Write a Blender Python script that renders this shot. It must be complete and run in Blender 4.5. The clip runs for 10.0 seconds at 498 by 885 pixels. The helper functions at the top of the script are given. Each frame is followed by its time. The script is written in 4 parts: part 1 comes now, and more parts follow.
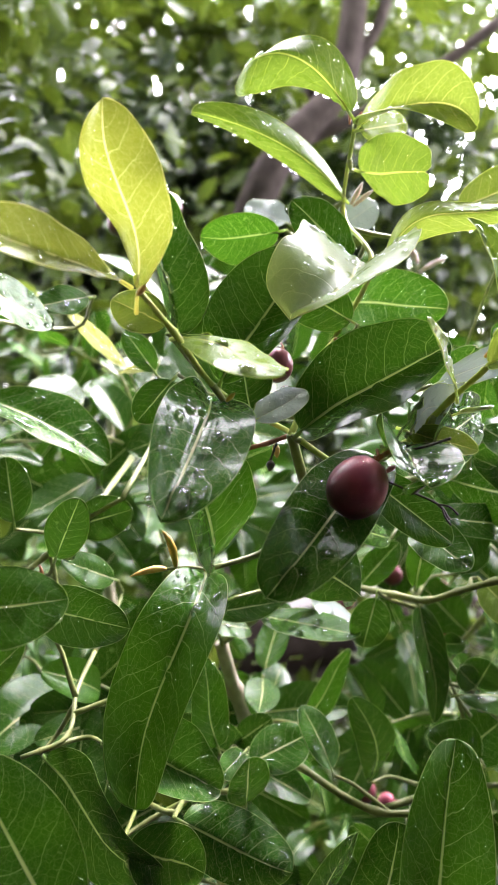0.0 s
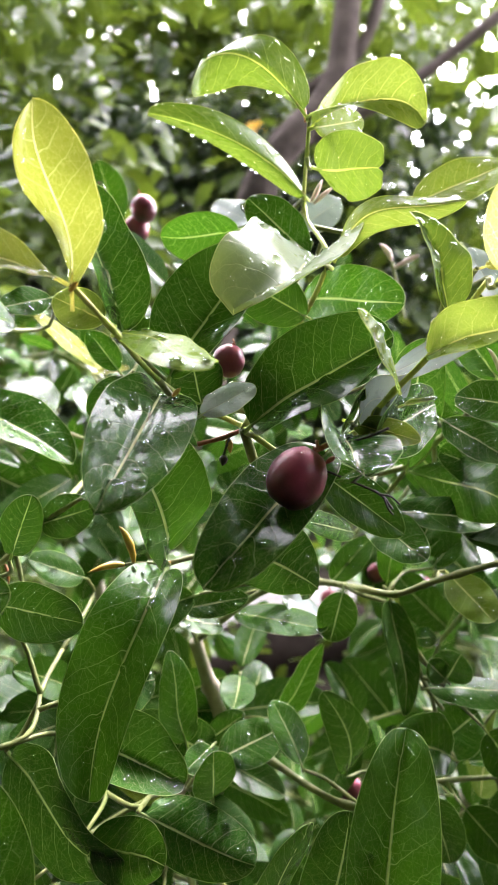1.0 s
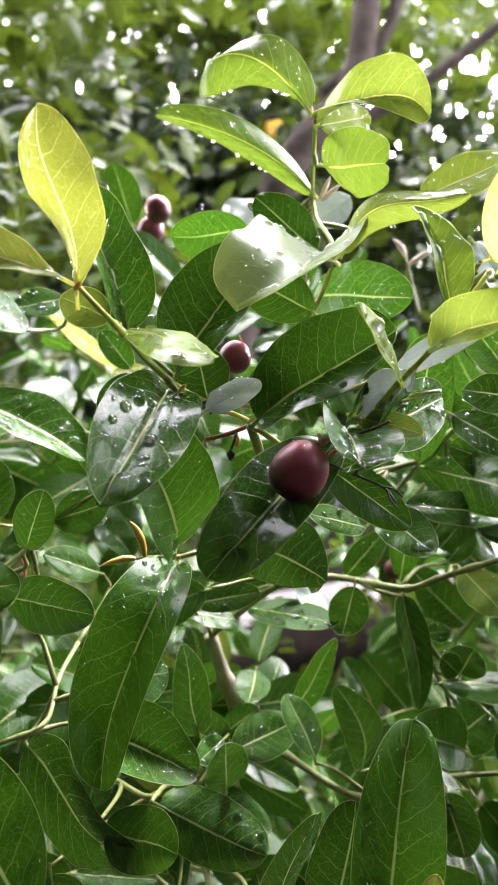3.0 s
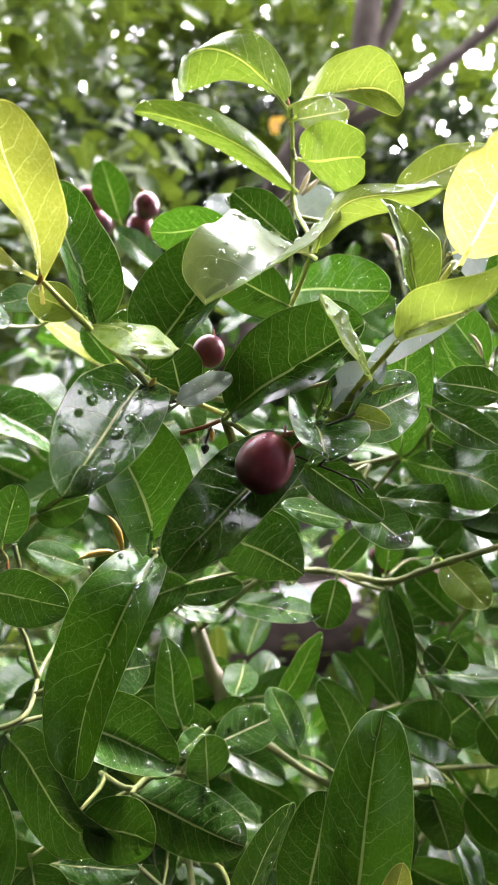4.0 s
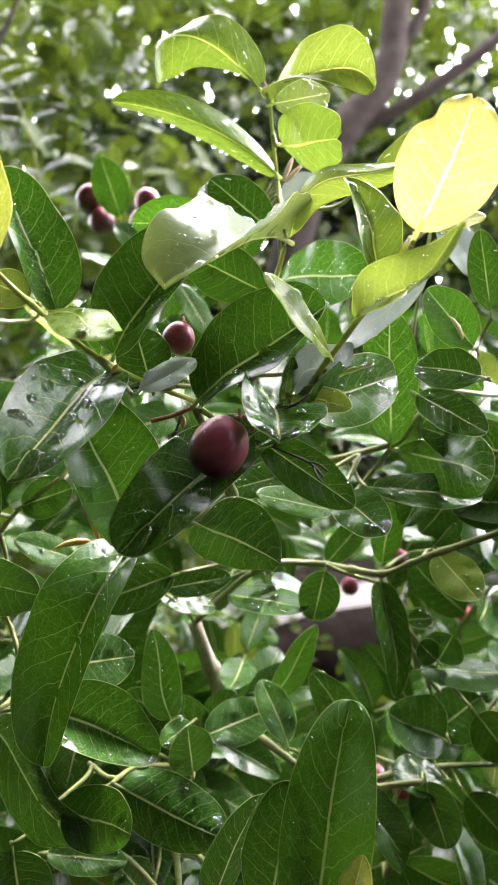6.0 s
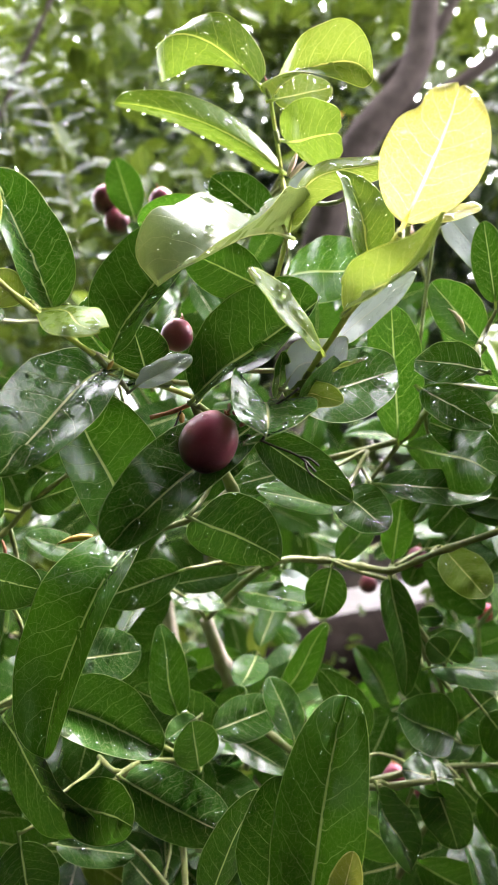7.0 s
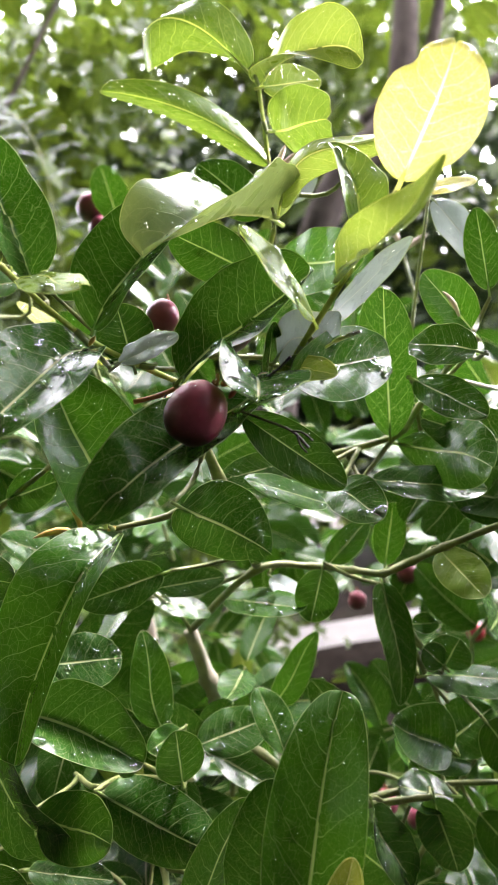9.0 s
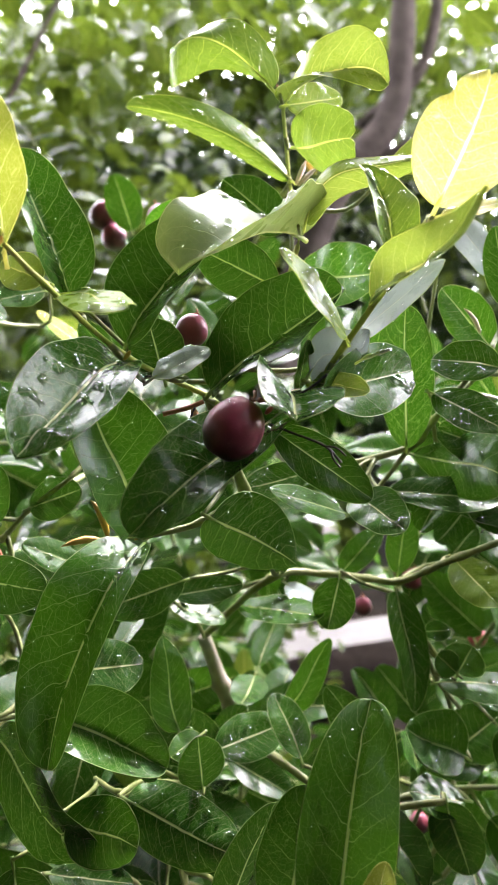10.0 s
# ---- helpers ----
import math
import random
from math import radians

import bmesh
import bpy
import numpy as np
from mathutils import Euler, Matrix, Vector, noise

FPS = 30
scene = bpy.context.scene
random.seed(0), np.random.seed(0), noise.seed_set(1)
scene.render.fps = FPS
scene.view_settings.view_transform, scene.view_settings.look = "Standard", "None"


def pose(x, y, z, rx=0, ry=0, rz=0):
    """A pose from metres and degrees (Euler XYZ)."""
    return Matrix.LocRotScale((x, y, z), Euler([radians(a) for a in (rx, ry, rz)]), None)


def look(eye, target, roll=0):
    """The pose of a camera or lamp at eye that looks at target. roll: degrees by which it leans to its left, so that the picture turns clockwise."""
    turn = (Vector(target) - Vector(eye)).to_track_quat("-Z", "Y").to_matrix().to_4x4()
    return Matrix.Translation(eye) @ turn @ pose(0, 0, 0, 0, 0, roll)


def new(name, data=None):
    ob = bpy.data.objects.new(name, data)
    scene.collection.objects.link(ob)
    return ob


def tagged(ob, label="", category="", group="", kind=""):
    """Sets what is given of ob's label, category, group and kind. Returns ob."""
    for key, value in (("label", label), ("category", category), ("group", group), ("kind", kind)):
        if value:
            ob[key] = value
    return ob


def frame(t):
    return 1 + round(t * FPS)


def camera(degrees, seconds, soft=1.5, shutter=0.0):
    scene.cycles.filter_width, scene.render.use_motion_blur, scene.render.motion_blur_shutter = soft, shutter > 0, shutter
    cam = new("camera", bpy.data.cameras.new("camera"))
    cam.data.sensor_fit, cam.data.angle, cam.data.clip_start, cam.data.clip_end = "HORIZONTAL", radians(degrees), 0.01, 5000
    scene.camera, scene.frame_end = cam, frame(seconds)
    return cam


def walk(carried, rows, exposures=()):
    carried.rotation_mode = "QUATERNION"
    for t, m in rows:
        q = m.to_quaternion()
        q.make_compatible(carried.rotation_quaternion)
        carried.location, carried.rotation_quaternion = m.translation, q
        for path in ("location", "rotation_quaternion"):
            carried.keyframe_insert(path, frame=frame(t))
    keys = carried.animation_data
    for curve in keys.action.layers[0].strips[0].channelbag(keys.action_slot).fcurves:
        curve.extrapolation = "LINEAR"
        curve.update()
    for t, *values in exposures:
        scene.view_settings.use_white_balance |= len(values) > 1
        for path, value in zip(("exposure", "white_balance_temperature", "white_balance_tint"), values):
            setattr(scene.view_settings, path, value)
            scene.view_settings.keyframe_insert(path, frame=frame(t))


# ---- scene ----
cam = camera(40.7, 10.0, soft=0.6)
# Seconds, eye, target, roll.
PATH = [
    (0, (0.00370, 0.00256, 1.10143), (-0.0266, 1.9963, 0.9458), 0.893),
    (0.5, (0.01305, 0.00192, 1.10059), (-0.0190, 1.9960, 0.9498), 0.431),
    (1, (0.02117, 0.00044, 1.09887), (-0.0208, 1.9947, 0.9527), -0.046),
    (1.5, (0.02425, 0.00110, 1.09873), (-0.0254, 1.9950, 0.9505), -0.263),
    (2, (0.02558, -0.00217, 1.09712), (-0.0351, 1.9914, 0.9494), -0.513),
    (2.5, (0.02584, -0.00212, 1.09778), (-0.0675, 1.9903, 0.9505), -0.504),
    (3.8, (0.03516, -0.00357, 1.09650), (-0.0936, 1.9866, 0.9466), -0.980),
    (4, (0.03851, -0.00318, 1.09611), (-0.0946, 1.9864, 0.9411), -1.040),
    (4.5, (0.04311, -0.00161, 1.09420), (-0.1055, 1.9863, 0.9324), -1.291),
    (5, (0.05094, 0.00162, 1.09285), (-0.1295, 1.9871, 0.9336), -1.626),
    (5.5, (0.05658, 0.00106, 1.09153), (-0.1544, 1.9841, 0.9396), -1.757),
    (7, (0.07269, 0.00235, 1.08866), (-0.2652, 1.9681, 0.9421), -2.416),
    (7.5, (0.07833, 0.00375, 1.08610), (-0.3147, 1.9599, 0.9475), -2.747),
    (8, (0.07856, 0.00683, 1.07791), (-0.3272, 1.9631, 0.9863), -2.797),
    (8.5, (0.07249, 0.01178, 1.07240), (-0.2793, 1.9791, 0.9970), -2.705),
    (9, (0.06894, 0.01172, 1.07164), (-0.2186, 1.9904, 1.0253), -2.329),
    (9.5, (0.06389, 0.00975, 1.07262), (-0.2124, 1.9900, 1.0258), -2.104),
    (10, (0.05807, 0.00521, 1.07565), (-0.2059, 1.9873, 1.0343), -1.833),
]
walk(cam, [(t, look(eye, target, roll)) for t, eye, target, roll in PATH], exposures=[(0, 1.21, 6450, 21), (10, 1.21, 6450, 21)])
# A phone's lens: a small aperture, sharp at the fruit.
cam.data.dof.use_dof = True
cam.data.dof.focus_distance = 0.215
cam.data.dof.aperture_fstop = 22.0

# ---- light: a bright, rainy sky, strongest ahead and to the right ----
SUN_HIGH, SUN_ROUND = radians(52), radians(32)
world = bpy.data.worlds.new("sky")
scene.world = world
world.use_nodes = True
wn, wl = world.node_tree.nodes, world.node_tree.links
sky = wn.new("ShaderNodeTexSky")
sky.sky_type, sky.sun_disc = "NISHITA", False
sky.sun_elevation, sky.sun_rotation = SUN_HIGH, SUN_ROUND
sky.air_density, sky.dust_density, sky.ozone_density = 1.0, 1.5, 1.0
grey = wn.new("ShaderNodeHueSaturation")
grey.inputs["Saturation"].default_value = 0.10
wl.new(sky.outputs[0], grey.inputs["Color"])
wl.new(grey.outputs[0], wn["Background"].inputs["Color"])
wn["Background"].inputs["Strength"].default_value = 2.1
sun_data = bpy.data.lights.new("sun", "SUN")
sun_data.energy, sun_data.angle, sun_data.color = 1.1, radians(42), (1.0, 0.97, 0.92)
sun_ob = new("sun", sun_data)
toward = Vector((math.sin(SUN_ROUND) * math.cos(SUN_HIGH), math.cos(SUN_ROUND) * math.cos(SUN_HIGH), math.sin(SUN_HIGH)))
sun_ob.matrix_world = look((0, 0, 6), Vector((0, 0, 6)) - toward)


# ---- materials ----
class Nodes:
    """A small helper to write node materials."""

    def __init__(self, name):
        self.mat = bpy.data.materials.new(name)
        self.mat.use_nodes = True
        self.tree = self.mat.node_tree
        self.bsdf = self.tree.nodes["Principled BSDF"]
        self.out = self.tree.nodes["Material Output"]

    def put(self, kind, ins=None, **props):
        n = self.tree.nodes.new(kind)
        for k, v in props.items():
            setattr(n, k, v)
        for k, v in (ins or {}).items():
            self.set(n.inputs[k], v)
        return n

    def set(self, socket, v):
        if isinstance(v, bpy.types.NodeSocket):
            self.tree.links.new(v, socket)
        else:
            socket.default_value = v

    def math(self, op, a, b=0.0, c=0.0, clamp=False):
        n = self.put("ShaderNodeMath", {0: a, 1: b, 2: c}, operation=op, use_clamp=clamp)
        return n.outputs[0]

    def mix(self, f, a, b):
        n = self.put("ShaderNodeMix", data_type="RGBA")
        self.set(n.inputs[0], f), self.set(n.inputs[6], a), self.set(n.inputs[7], b)
        return n.outputs[2]

    def ramp(self, f, stops):
        n = self.put("ShaderNodeValToRGB", {0: f})
        for k, (at, v) in enumerate(stops):
            e = n.color_ramp.elements[k] if k < 2 else n.color_ramp.elements.new(at)
            e.position = at
            e.color = v if len(v) == 4 else (*v, 1)
        return n.outputs[0]

    def noise(self, scale, detail=3.0, vector=None, rough=0.55):
        ins = {"Scale": scale, "Detail": detail, "Roughness": rough}
        if vector is not None:
            ins["Vector"] = vector
        return self.put("ShaderNodeTexNoise", ins).outputs[0]


def rgb(r, g, b):
    return (r, g, b, 1.0)


def leaf_material(name, deep, fresh, vein, translucent, rough, veins=1.0, glow=None):
    """A leathery, rain-wet leaf: pale midrib, arching side veins and a fine net between them."""
    n = Nodes(name)
    uv = n.put("ShaderNodeUVMap", uv_map="leaf").outputs[0]
    sep = n.put("ShaderNodeSeparateXYZ", {0: uv})
    u, v = sep.outputs[0], sep.outputs[1]
    rnd = n.put("ShaderNodeObjectInfo").outputs["Random"]
    isl = n.put("ShaderNodeNewGeometry").outputs["Random Per Island"]
    any_rnd = n.math("FRACT", n.math("ADD", n.math("MULTIPLY", rnd, 7.31), isl))
    side = n.math("SUBTRACT", v, 0.5)
    a = n.math("MULTIPLY", n.math("ABSOLUTE", side), 2.0)
    wob = n.math("SUBTRACT", n.noise(5.0, 2.0, uv), 0.5)
    mid = n.math("SUBTRACT", 1.0, n.math("DIVIDE", a, n.math("MULTIPLY_ADD", u, -0.030, 0.052)), clamp=True)
    mid = n.math("POWER", mid, 0.6)
    # side veins
    phase = n.math("MULTIPLY_ADD", u, 8.0, n.math("MULTIPLY", n.math("POWER", a, 1.35), -1.7))
    phase = n.math("ADD", phase, n.math("MULTIPLY", wob, 0.55))
    phase = n.math("ADD", phase, n.math("MULTIPLY", n.math("SIGN", side), 0.22))
    phase = n.math("ADD", phase, n.math("MULTIPLY", any_rnd, 3.0))
    tooth = n.math("MULTIPLY", n.math("ABSOLUTE", n.math("SUBTRACT", n.math("FRACT", phase), 0.5)), 2.0)
    sec = n.math("MULTIPLY", n.math("SUBTRACT", n.math("MULTIPLY_ADD", a, -0.02, 0.058), tooth), 22.0, clamp=True)
    # the net
    stretch = n.put("ShaderNodeMapping", {"Vector": uv, "Scale": (1.9, 1.0, 1.0)}).outputs[0]
    shift = n.put("ShaderNodeVectorMath", {0: stretch, 1: n.put("ShaderNodeCombineXYZ", {0: n.math("MULTIPLY", any_rnd, 40.0)}).outputs[0]}).outputs[0]
    net = n.put("ShaderNodeTexVoronoi", {"Vector": shift, "Scale": 11.0, "Randomness": 0.9}, feature="DISTANCE_TO_EDGE").outputs[0]
    net = n.math("MULTIPLY", n.math("SUBTRACT", 0.024, net), 44.0, clamp=True)
    fine = n.put("ShaderNodeTexVoronoi", {"Vector": shift, "Scale": 24.0}, feature="DISTANCE_TO_EDGE").outputs[0]
    fine = n.math("MULTIPLY", n.math("SUBTRACT", 0.06, fine), 16.0, clamp=True)
    lines = n.math("MAXIMUM", n.math("MULTIPLY", sec, 0.55), n.math("MULTIPLY", net, 0.27))
    lines = n.math("MAXIMUM", lines, n.math("MULTIPLY", fine, 0.12))
    lines = n.math("MAXIMUM", lines, n.math("MULTIPLY", mid, 0.9))
    lines = n.math("MULTIPLY", lines, veins)
    patch = n.noise(3.0, 4.0, shift)
    tone = n.math("ADD", n.math("MULTIPLY", patch, 0.6), n.math("MULTIPLY", any_rnd, 0.5), clamp=True)
    colour = n.mix(n.math("SUBTRACT", tone, 0.12, clamp=True), rgb(*deep), rgb(*fresh))
    spots = n.math("MULTIPLY", n.math("SUBTRACT", n.noise(40.0, 1.0, shift), 0.76), 9.0, clamp=True)
    colour = n.mix(n.math("MULTIPLY", spots, 0.25), colour, rgb(0.10, 0.07, 0.02))
    colour = n.mix(lines, colour, rgb(*vein))
    colour = n.mix(n.math("MULTIPLY", mid, 0.85), colour, rgb(vein[0] * 1.35, vein[1] * 1.15, vein[2] * 1.2))
    # the rain lies as a smooth film with sharp edges on part of the leaf
    film = n.math("MULTIPLY", n.math("SUBTRACT", n.noise(3.5, 2.0, shift, 0.4), 0.57), 14.0, clamp=True)
    relief = n.math("ADD", n.math("MULTIPLY", n.math("MAXIMUM", n.math("MULTIPLY", sec, 0.35), mid), -0.6), n.math("MULTIPLY", n.noise(70.0, 2.0, shift), 0.12))
    relief = n.math("ADD", relief, n.math("ADD", n.math("MULTIPLY", n.noise(9.0, 1.0, shift), 0.5), n.math("MULTIPLY", film, 0.25)))
    bump = n.put("ShaderNodeBump", {"Height": relief, "Strength": 0.5, "Distance": 0.0005}).outputs[0]
    n.set(n.bsdf.inputs["Base Color"], colour)
    wet = n.math("MULTIPLY_ADD", n.noise(16.0, 3.0, shift), 0.10, rough + 0.02)
    wet = n.math("ADD", wet, n.math("MULTIPLY", film, 0.05 - rough), clamp=True)
    n.set(n.bsdf.inputs["Roughness"], wet)
    n.set(n.bsdf.inputs["Normal"], bump)
    n.set(n.bsdf.inputs["Specular IOR Level"], 0.17)
    n.set(n.bsdf.inputs["Coat Weight"], 0.1)
    n.set(n.bsdf.inputs["Coat Roughness"], 0.12)
    through_colour = n.mix(0.55, colour, rgb(*(glow or (fresh[0] * 2.2, fresh[1] * 1.9, fresh[2] * 0.9))))
    tl = n.put("ShaderNodeBsdfTranslucent", {"Color": through_colour, "Normal": bump})
    mx = n.put("ShaderNodeMixShader", {0: translucent, 1: n.bsdf.outputs[0], 2: tl.outputs[0]})
    n.set(n.out.inputs[0], mx.outputs[0])
    return n.mat


LEAF = {
    "dark": leaf_material("leaf_dark", (0.008, 0.043, 0.004), (0.029, 0.100, 0.006), (0.42, 0.50, 0.21), 0.16, 0.13),
    "mid": leaf_material("leaf_mid", (0.010, 0.058, 0.004), (0.038, 0.127, 0.007), (0.42, 0.52, 0.19), 0.24, 0.14),
    "pale": leaf_material("leaf_pale", (0.32, 0.38, 0.36), (0.45, 0.51, 0.48), (0.40, 0.47, 0.38), 0.12, 0.26, 0.6, (0.26, 0.34, 0.30)),
    "young": leaf_material("leaf_young", (0.080, 0.160, 0.012), (0.155, 0.245, 0.025), (0.50, 0.55, 0.18), 0.33, 0.24, 1.25, (0.29, 0.35, 0.042)),
    "fresh": leaf_material("leaf_fresh", (0.036, 0.098, 0.007), (0.080, 0.160, 0.014), (0.44, 0.54, 0.14), 0.32, 0.25, 1.0, (0.19, 0.27, 0.022)),
    # pale base colour stands in for the sky reflected on this young leaf
    "sky_sheen": leaf_material("leaf_sky_sheen", (0.13, 0.20, 0.09), (0.20, 0.28, 0.14), (0.46, 0.52, 0.26), 0.40, 0.30, 0.8, (0.32, 0.38, 0.03)),
    "lemon": leaf_material("leaf_lemon", (0.16, 0.22, 0.016), (0.27, 0.31, 0.04), (0.84, 0.84, 0.46), 0.36, 0.26, 1.1, (0.35, 0.37, 0.04)),
    "yellow": leaf_material("leaf_yellow", (0.40, 0.39, 0.05), (0.60, 0.57, 0.13), (0.95, 0.93, 0.76), 0.41, 0.28, 1.8, (0.66, 0.62, 0.13)),
}


def plain(name, one, two, scale, rough, bump=0.3, distance=0.001, detail=4.0, spec=0.4):
    n = Nodes(name)
    where = n.put("ShaderNodeTexCoord").outputs["Object"]
    f = n.noise(scale, detail, where)
    big = n.noise(scale * 0.17, 2.0, where)
    f = n.math("ADD", n.math("MULTIPLY", f, 0.7), n.math("MULTIPLY", big, 0.5))
    n.set(n.bsdf.inputs["Base Color"], n.ramp(f, [(0.35, one), (0.75, two)]))
    n.set(n.bsdf.inputs["Roughness"], rough)
    n.set(n.bsdf.inputs["Specular IOR Level"], spec)
    n.set(n.bsdf.inputs["Normal"], n.put("ShaderNodeBump", {"Height": f, "Strength": bump, "Distance": distance}).outputs[0])
    return n.mat


def rib_material(name, colour, through_share=0.6):
    n = Nodes(name)
    where = n.put("ShaderNodeTexCoord").outputs["Object"]
    c = n.mix(n.noise(300, 2, where), rgb(*[v * 0.8 for v in colour]), rgb(*colour))
    n.set(n.bsdf.inputs["Base Color"], c)
    n.set(n.bsdf.inputs["Roughness"], 0.35)
    tl = n.put("ShaderNodeBsdfTranslucent", {"Color": c})
    n.set(n.out.inputs[0], n.put("ShaderNodeMixShader", {0: through_share, 1: n.bsdf.outputs[0], 2: tl.outputs[0]}).outputs[0])
    return n.mat


RIB = {
    "dark": rib_material("rib_dark", (0.30, 0.40, 0.12)),
    "mid": rib_material("rib_mid", (0.38, 0.48, 0.15)),
    "pale": rib_material("rib_pale", (0.42, 0.50, 0.24)),
    "young": rib_material("rib_young", (0.62, 0.70, 0.22), 0.8),
    "fresh": rib_material("rib_fresh", (0.50, 0.58, 0.18), 0.7),
    "sky_sheen": rib_material("rib_sky_sheen", (0.60, 0.66, 0.28), 0.7),
    "lemon": rib_material("rib_lemon", (0.85, 0.82, 0.34), 0.8),
    "yellow": rib_material("rib_yellow", (0.9, 0.87, 0.40), 0.8),
}
TWIG = plain("twig_bark_green", (0.10, 0.13, 0.03), (0.22, 0.24, 0.07), 350, 0.5, 0.4, 0.0006)
YOUNG = plain("twig_young_green", (0.32, 0.40, 0.06), (0.50, 0.54, 0.13), 350, 0.55, 0.3, 0.0004, spec=0.2)
BARK = plain("bark_grey_brown", (0.24, 0.20, 0.14), (0.42, 0.37, 0.27), 160, 0.75, 0.6, 0.001)
TRUNK = plain("trunk_bark", (0.020, 0.016, 0.014), (0.080, 0.064, 0.058), 14, 0.85, 0.8, 0.02, spec=0.08)
BUD = plain("bud_orange", (0.55, 0.28, 0.04), (0.72, 0.45, 0.10), 400, 0.4)
THORN = plain("thorn_red_brown", (0.22, 0.05, 0.02), (0.40, 0.14, 0.05), 500, 0.45)
PINK = plain("bud_pink", (0.62, 0.38, 0.34), (0.80, 0.62, 0.55), 400, 0.4)
CREAM = plain("bud_cream", (0.62, 0.52, 0.24), (0.80, 0.70, 0.42), 400, 0.4)
DRY = plain("dry_stalk", (0.012, 0.009, 0.008), (0.035, 0.022, 0.016), 400, 0.7)


def fruit_material(name, deep, lit_top):
    n = Nodes(name)
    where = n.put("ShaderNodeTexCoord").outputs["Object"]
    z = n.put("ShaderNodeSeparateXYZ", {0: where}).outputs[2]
    # lit top and shaded underside put into the colour along the berry's axis
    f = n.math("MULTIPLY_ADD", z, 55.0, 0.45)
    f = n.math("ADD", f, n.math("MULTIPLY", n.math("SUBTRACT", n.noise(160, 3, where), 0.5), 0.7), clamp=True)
    colour = n.mix(f, rgb(*deep), rgb(*lit_top))
    dots = n.put("ShaderNodeTexVoronoi", {"Vector": where, "Scale": 900.0}).outputs["Distance"]
    dots = n.math("MULTIPLY", n.math("SUBTRACT", 0.16, dots), 8.0, clamp=True)
    colour = n.mix(n.math("MULTIPLY", dots, 0.30), colour, rgb(0.45, 0.18, 0.20))
    n.set(n.bsdf.inputs["Base Color"], colour)
    n.set(n.bsdf.inputs["Roughness"], n.math("MULTIPLY_ADD", n.noise(220, 3, where), 0.20, 0.24))
    n.set(n.bsdf.inputs["Specular IOR Level"], 0.45)
    n.set(n.bsdf.inputs["Coat Weight"], 0.06)
    n.set(n.bsdf.inputs["Coat Roughness"], 0.1)
    n.set(n.bsdf.inputs["Subsurface Weight"], 0.08)
    n.set(n.bsdf.inputs["Subsurface Radius"], (0.004, 0.001, 0.001))
    n.set(n.bsdf.inputs["Normal"], n.put("ShaderNodeBump", {"Height": n.noise(500, 2, where), "Strength": 0.12, "Distance": 0.0003}).outputs[0])
    return n.mat


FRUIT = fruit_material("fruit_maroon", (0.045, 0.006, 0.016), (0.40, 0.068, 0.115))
FRUIT_RED = fruit_material("fruit_red", (0.30, 0.01, 0.03), (0.55, 0.04, 0.06))

water = Nodes("rain_water")
water.set(water.out.inputs[0], water.put("ShaderNodeBsdfGlass", {"Color": (1, 1, 1, 1), "Roughness": 0.0, "IOR": 1.33}).outputs[0])
WATER = water.mat


# ---- shapes ----
def mesh_of(name, verts, faces, mats, index=None, uvs=None, smooth=True):
    me = bpy.data.meshes.new(name)
    me.from_pydata([tuple(p) for p in verts], [], faces)
    for m in mats:
        me.materials.append(m)
    if index is not None:
        me.polygons.foreach_set("material_index", index)
    if smooth:
        me.polygons.foreach_set("use_smooth", [True] * len(me.polygons))
    if uvs is not None:
        layer = me.uv_layers.new(name="leaf")
        loops = np.zeros(len(me.loops), dtype=np.int32)
        me.loops.foreach_get("vertex_index", loops)
        layer.data.foreach_set("uv", np.asarray(uvs, dtype=np.float32)[loops].ravel())
    me.update()
    return me


def part(name, me, parent, label=""):
    ob = new(name, me)
    ob.parent = parent
    return tagged(ob, label)


def tube(points, radii, sides, verts, faces):
    """Adds a closed tube along points to verts and faces."""
    start, last = len(verts), len(points) - 1
    ref = Vector((0.31, 0.17, 0.93))
    for k, p in enumerate(points):
        d = (points[min(k + 1, last)] - points[max(k - 1, 0)]).normalized()
        x = d.cross(ref).normalized()
        y = d.cross(x)
        for j in range(sides):
            b = 2 * math.pi * j / sides
            verts.append(p + (x * math.cos(b) + y * math.sin(b)) * radii[k])
    for k in range(last):
        for j in range(sides):
            a, b = start + k * sides + j, start + k * sides + (j + 1) % sides
            faces.append((a, b, b + sides, a + sides))
    faces.append(tuple(start + j for j in reversed(range(sides))))
    faces.append(tuple(start + last * sides + j for j in range(sides)))


def smooth_line(points, steps):
    """Points on a smooth curve through the given ones."""
    pts = [Vector(p) for p in points]
    pts = [pts[0] * 2 - pts[1]] + pts + [pts[-1] * 2 - pts[-2]]
    line = []
    for i in range(1, len(pts) - 2):
        p0, p1, p2, p3 = pts[i - 1:i + 3]
        for k in range(steps):
            s = k / steps
            line.append(0.5 * (2 * p1 + (p2 - p0) * s + (2 * p0 - 5 * p1 + 4 * p2 - p3) * s * s + (3 * p1 - p0 - 3 * p2 + p3) * s ** 3))
    line.append(pts[-2])
    return line


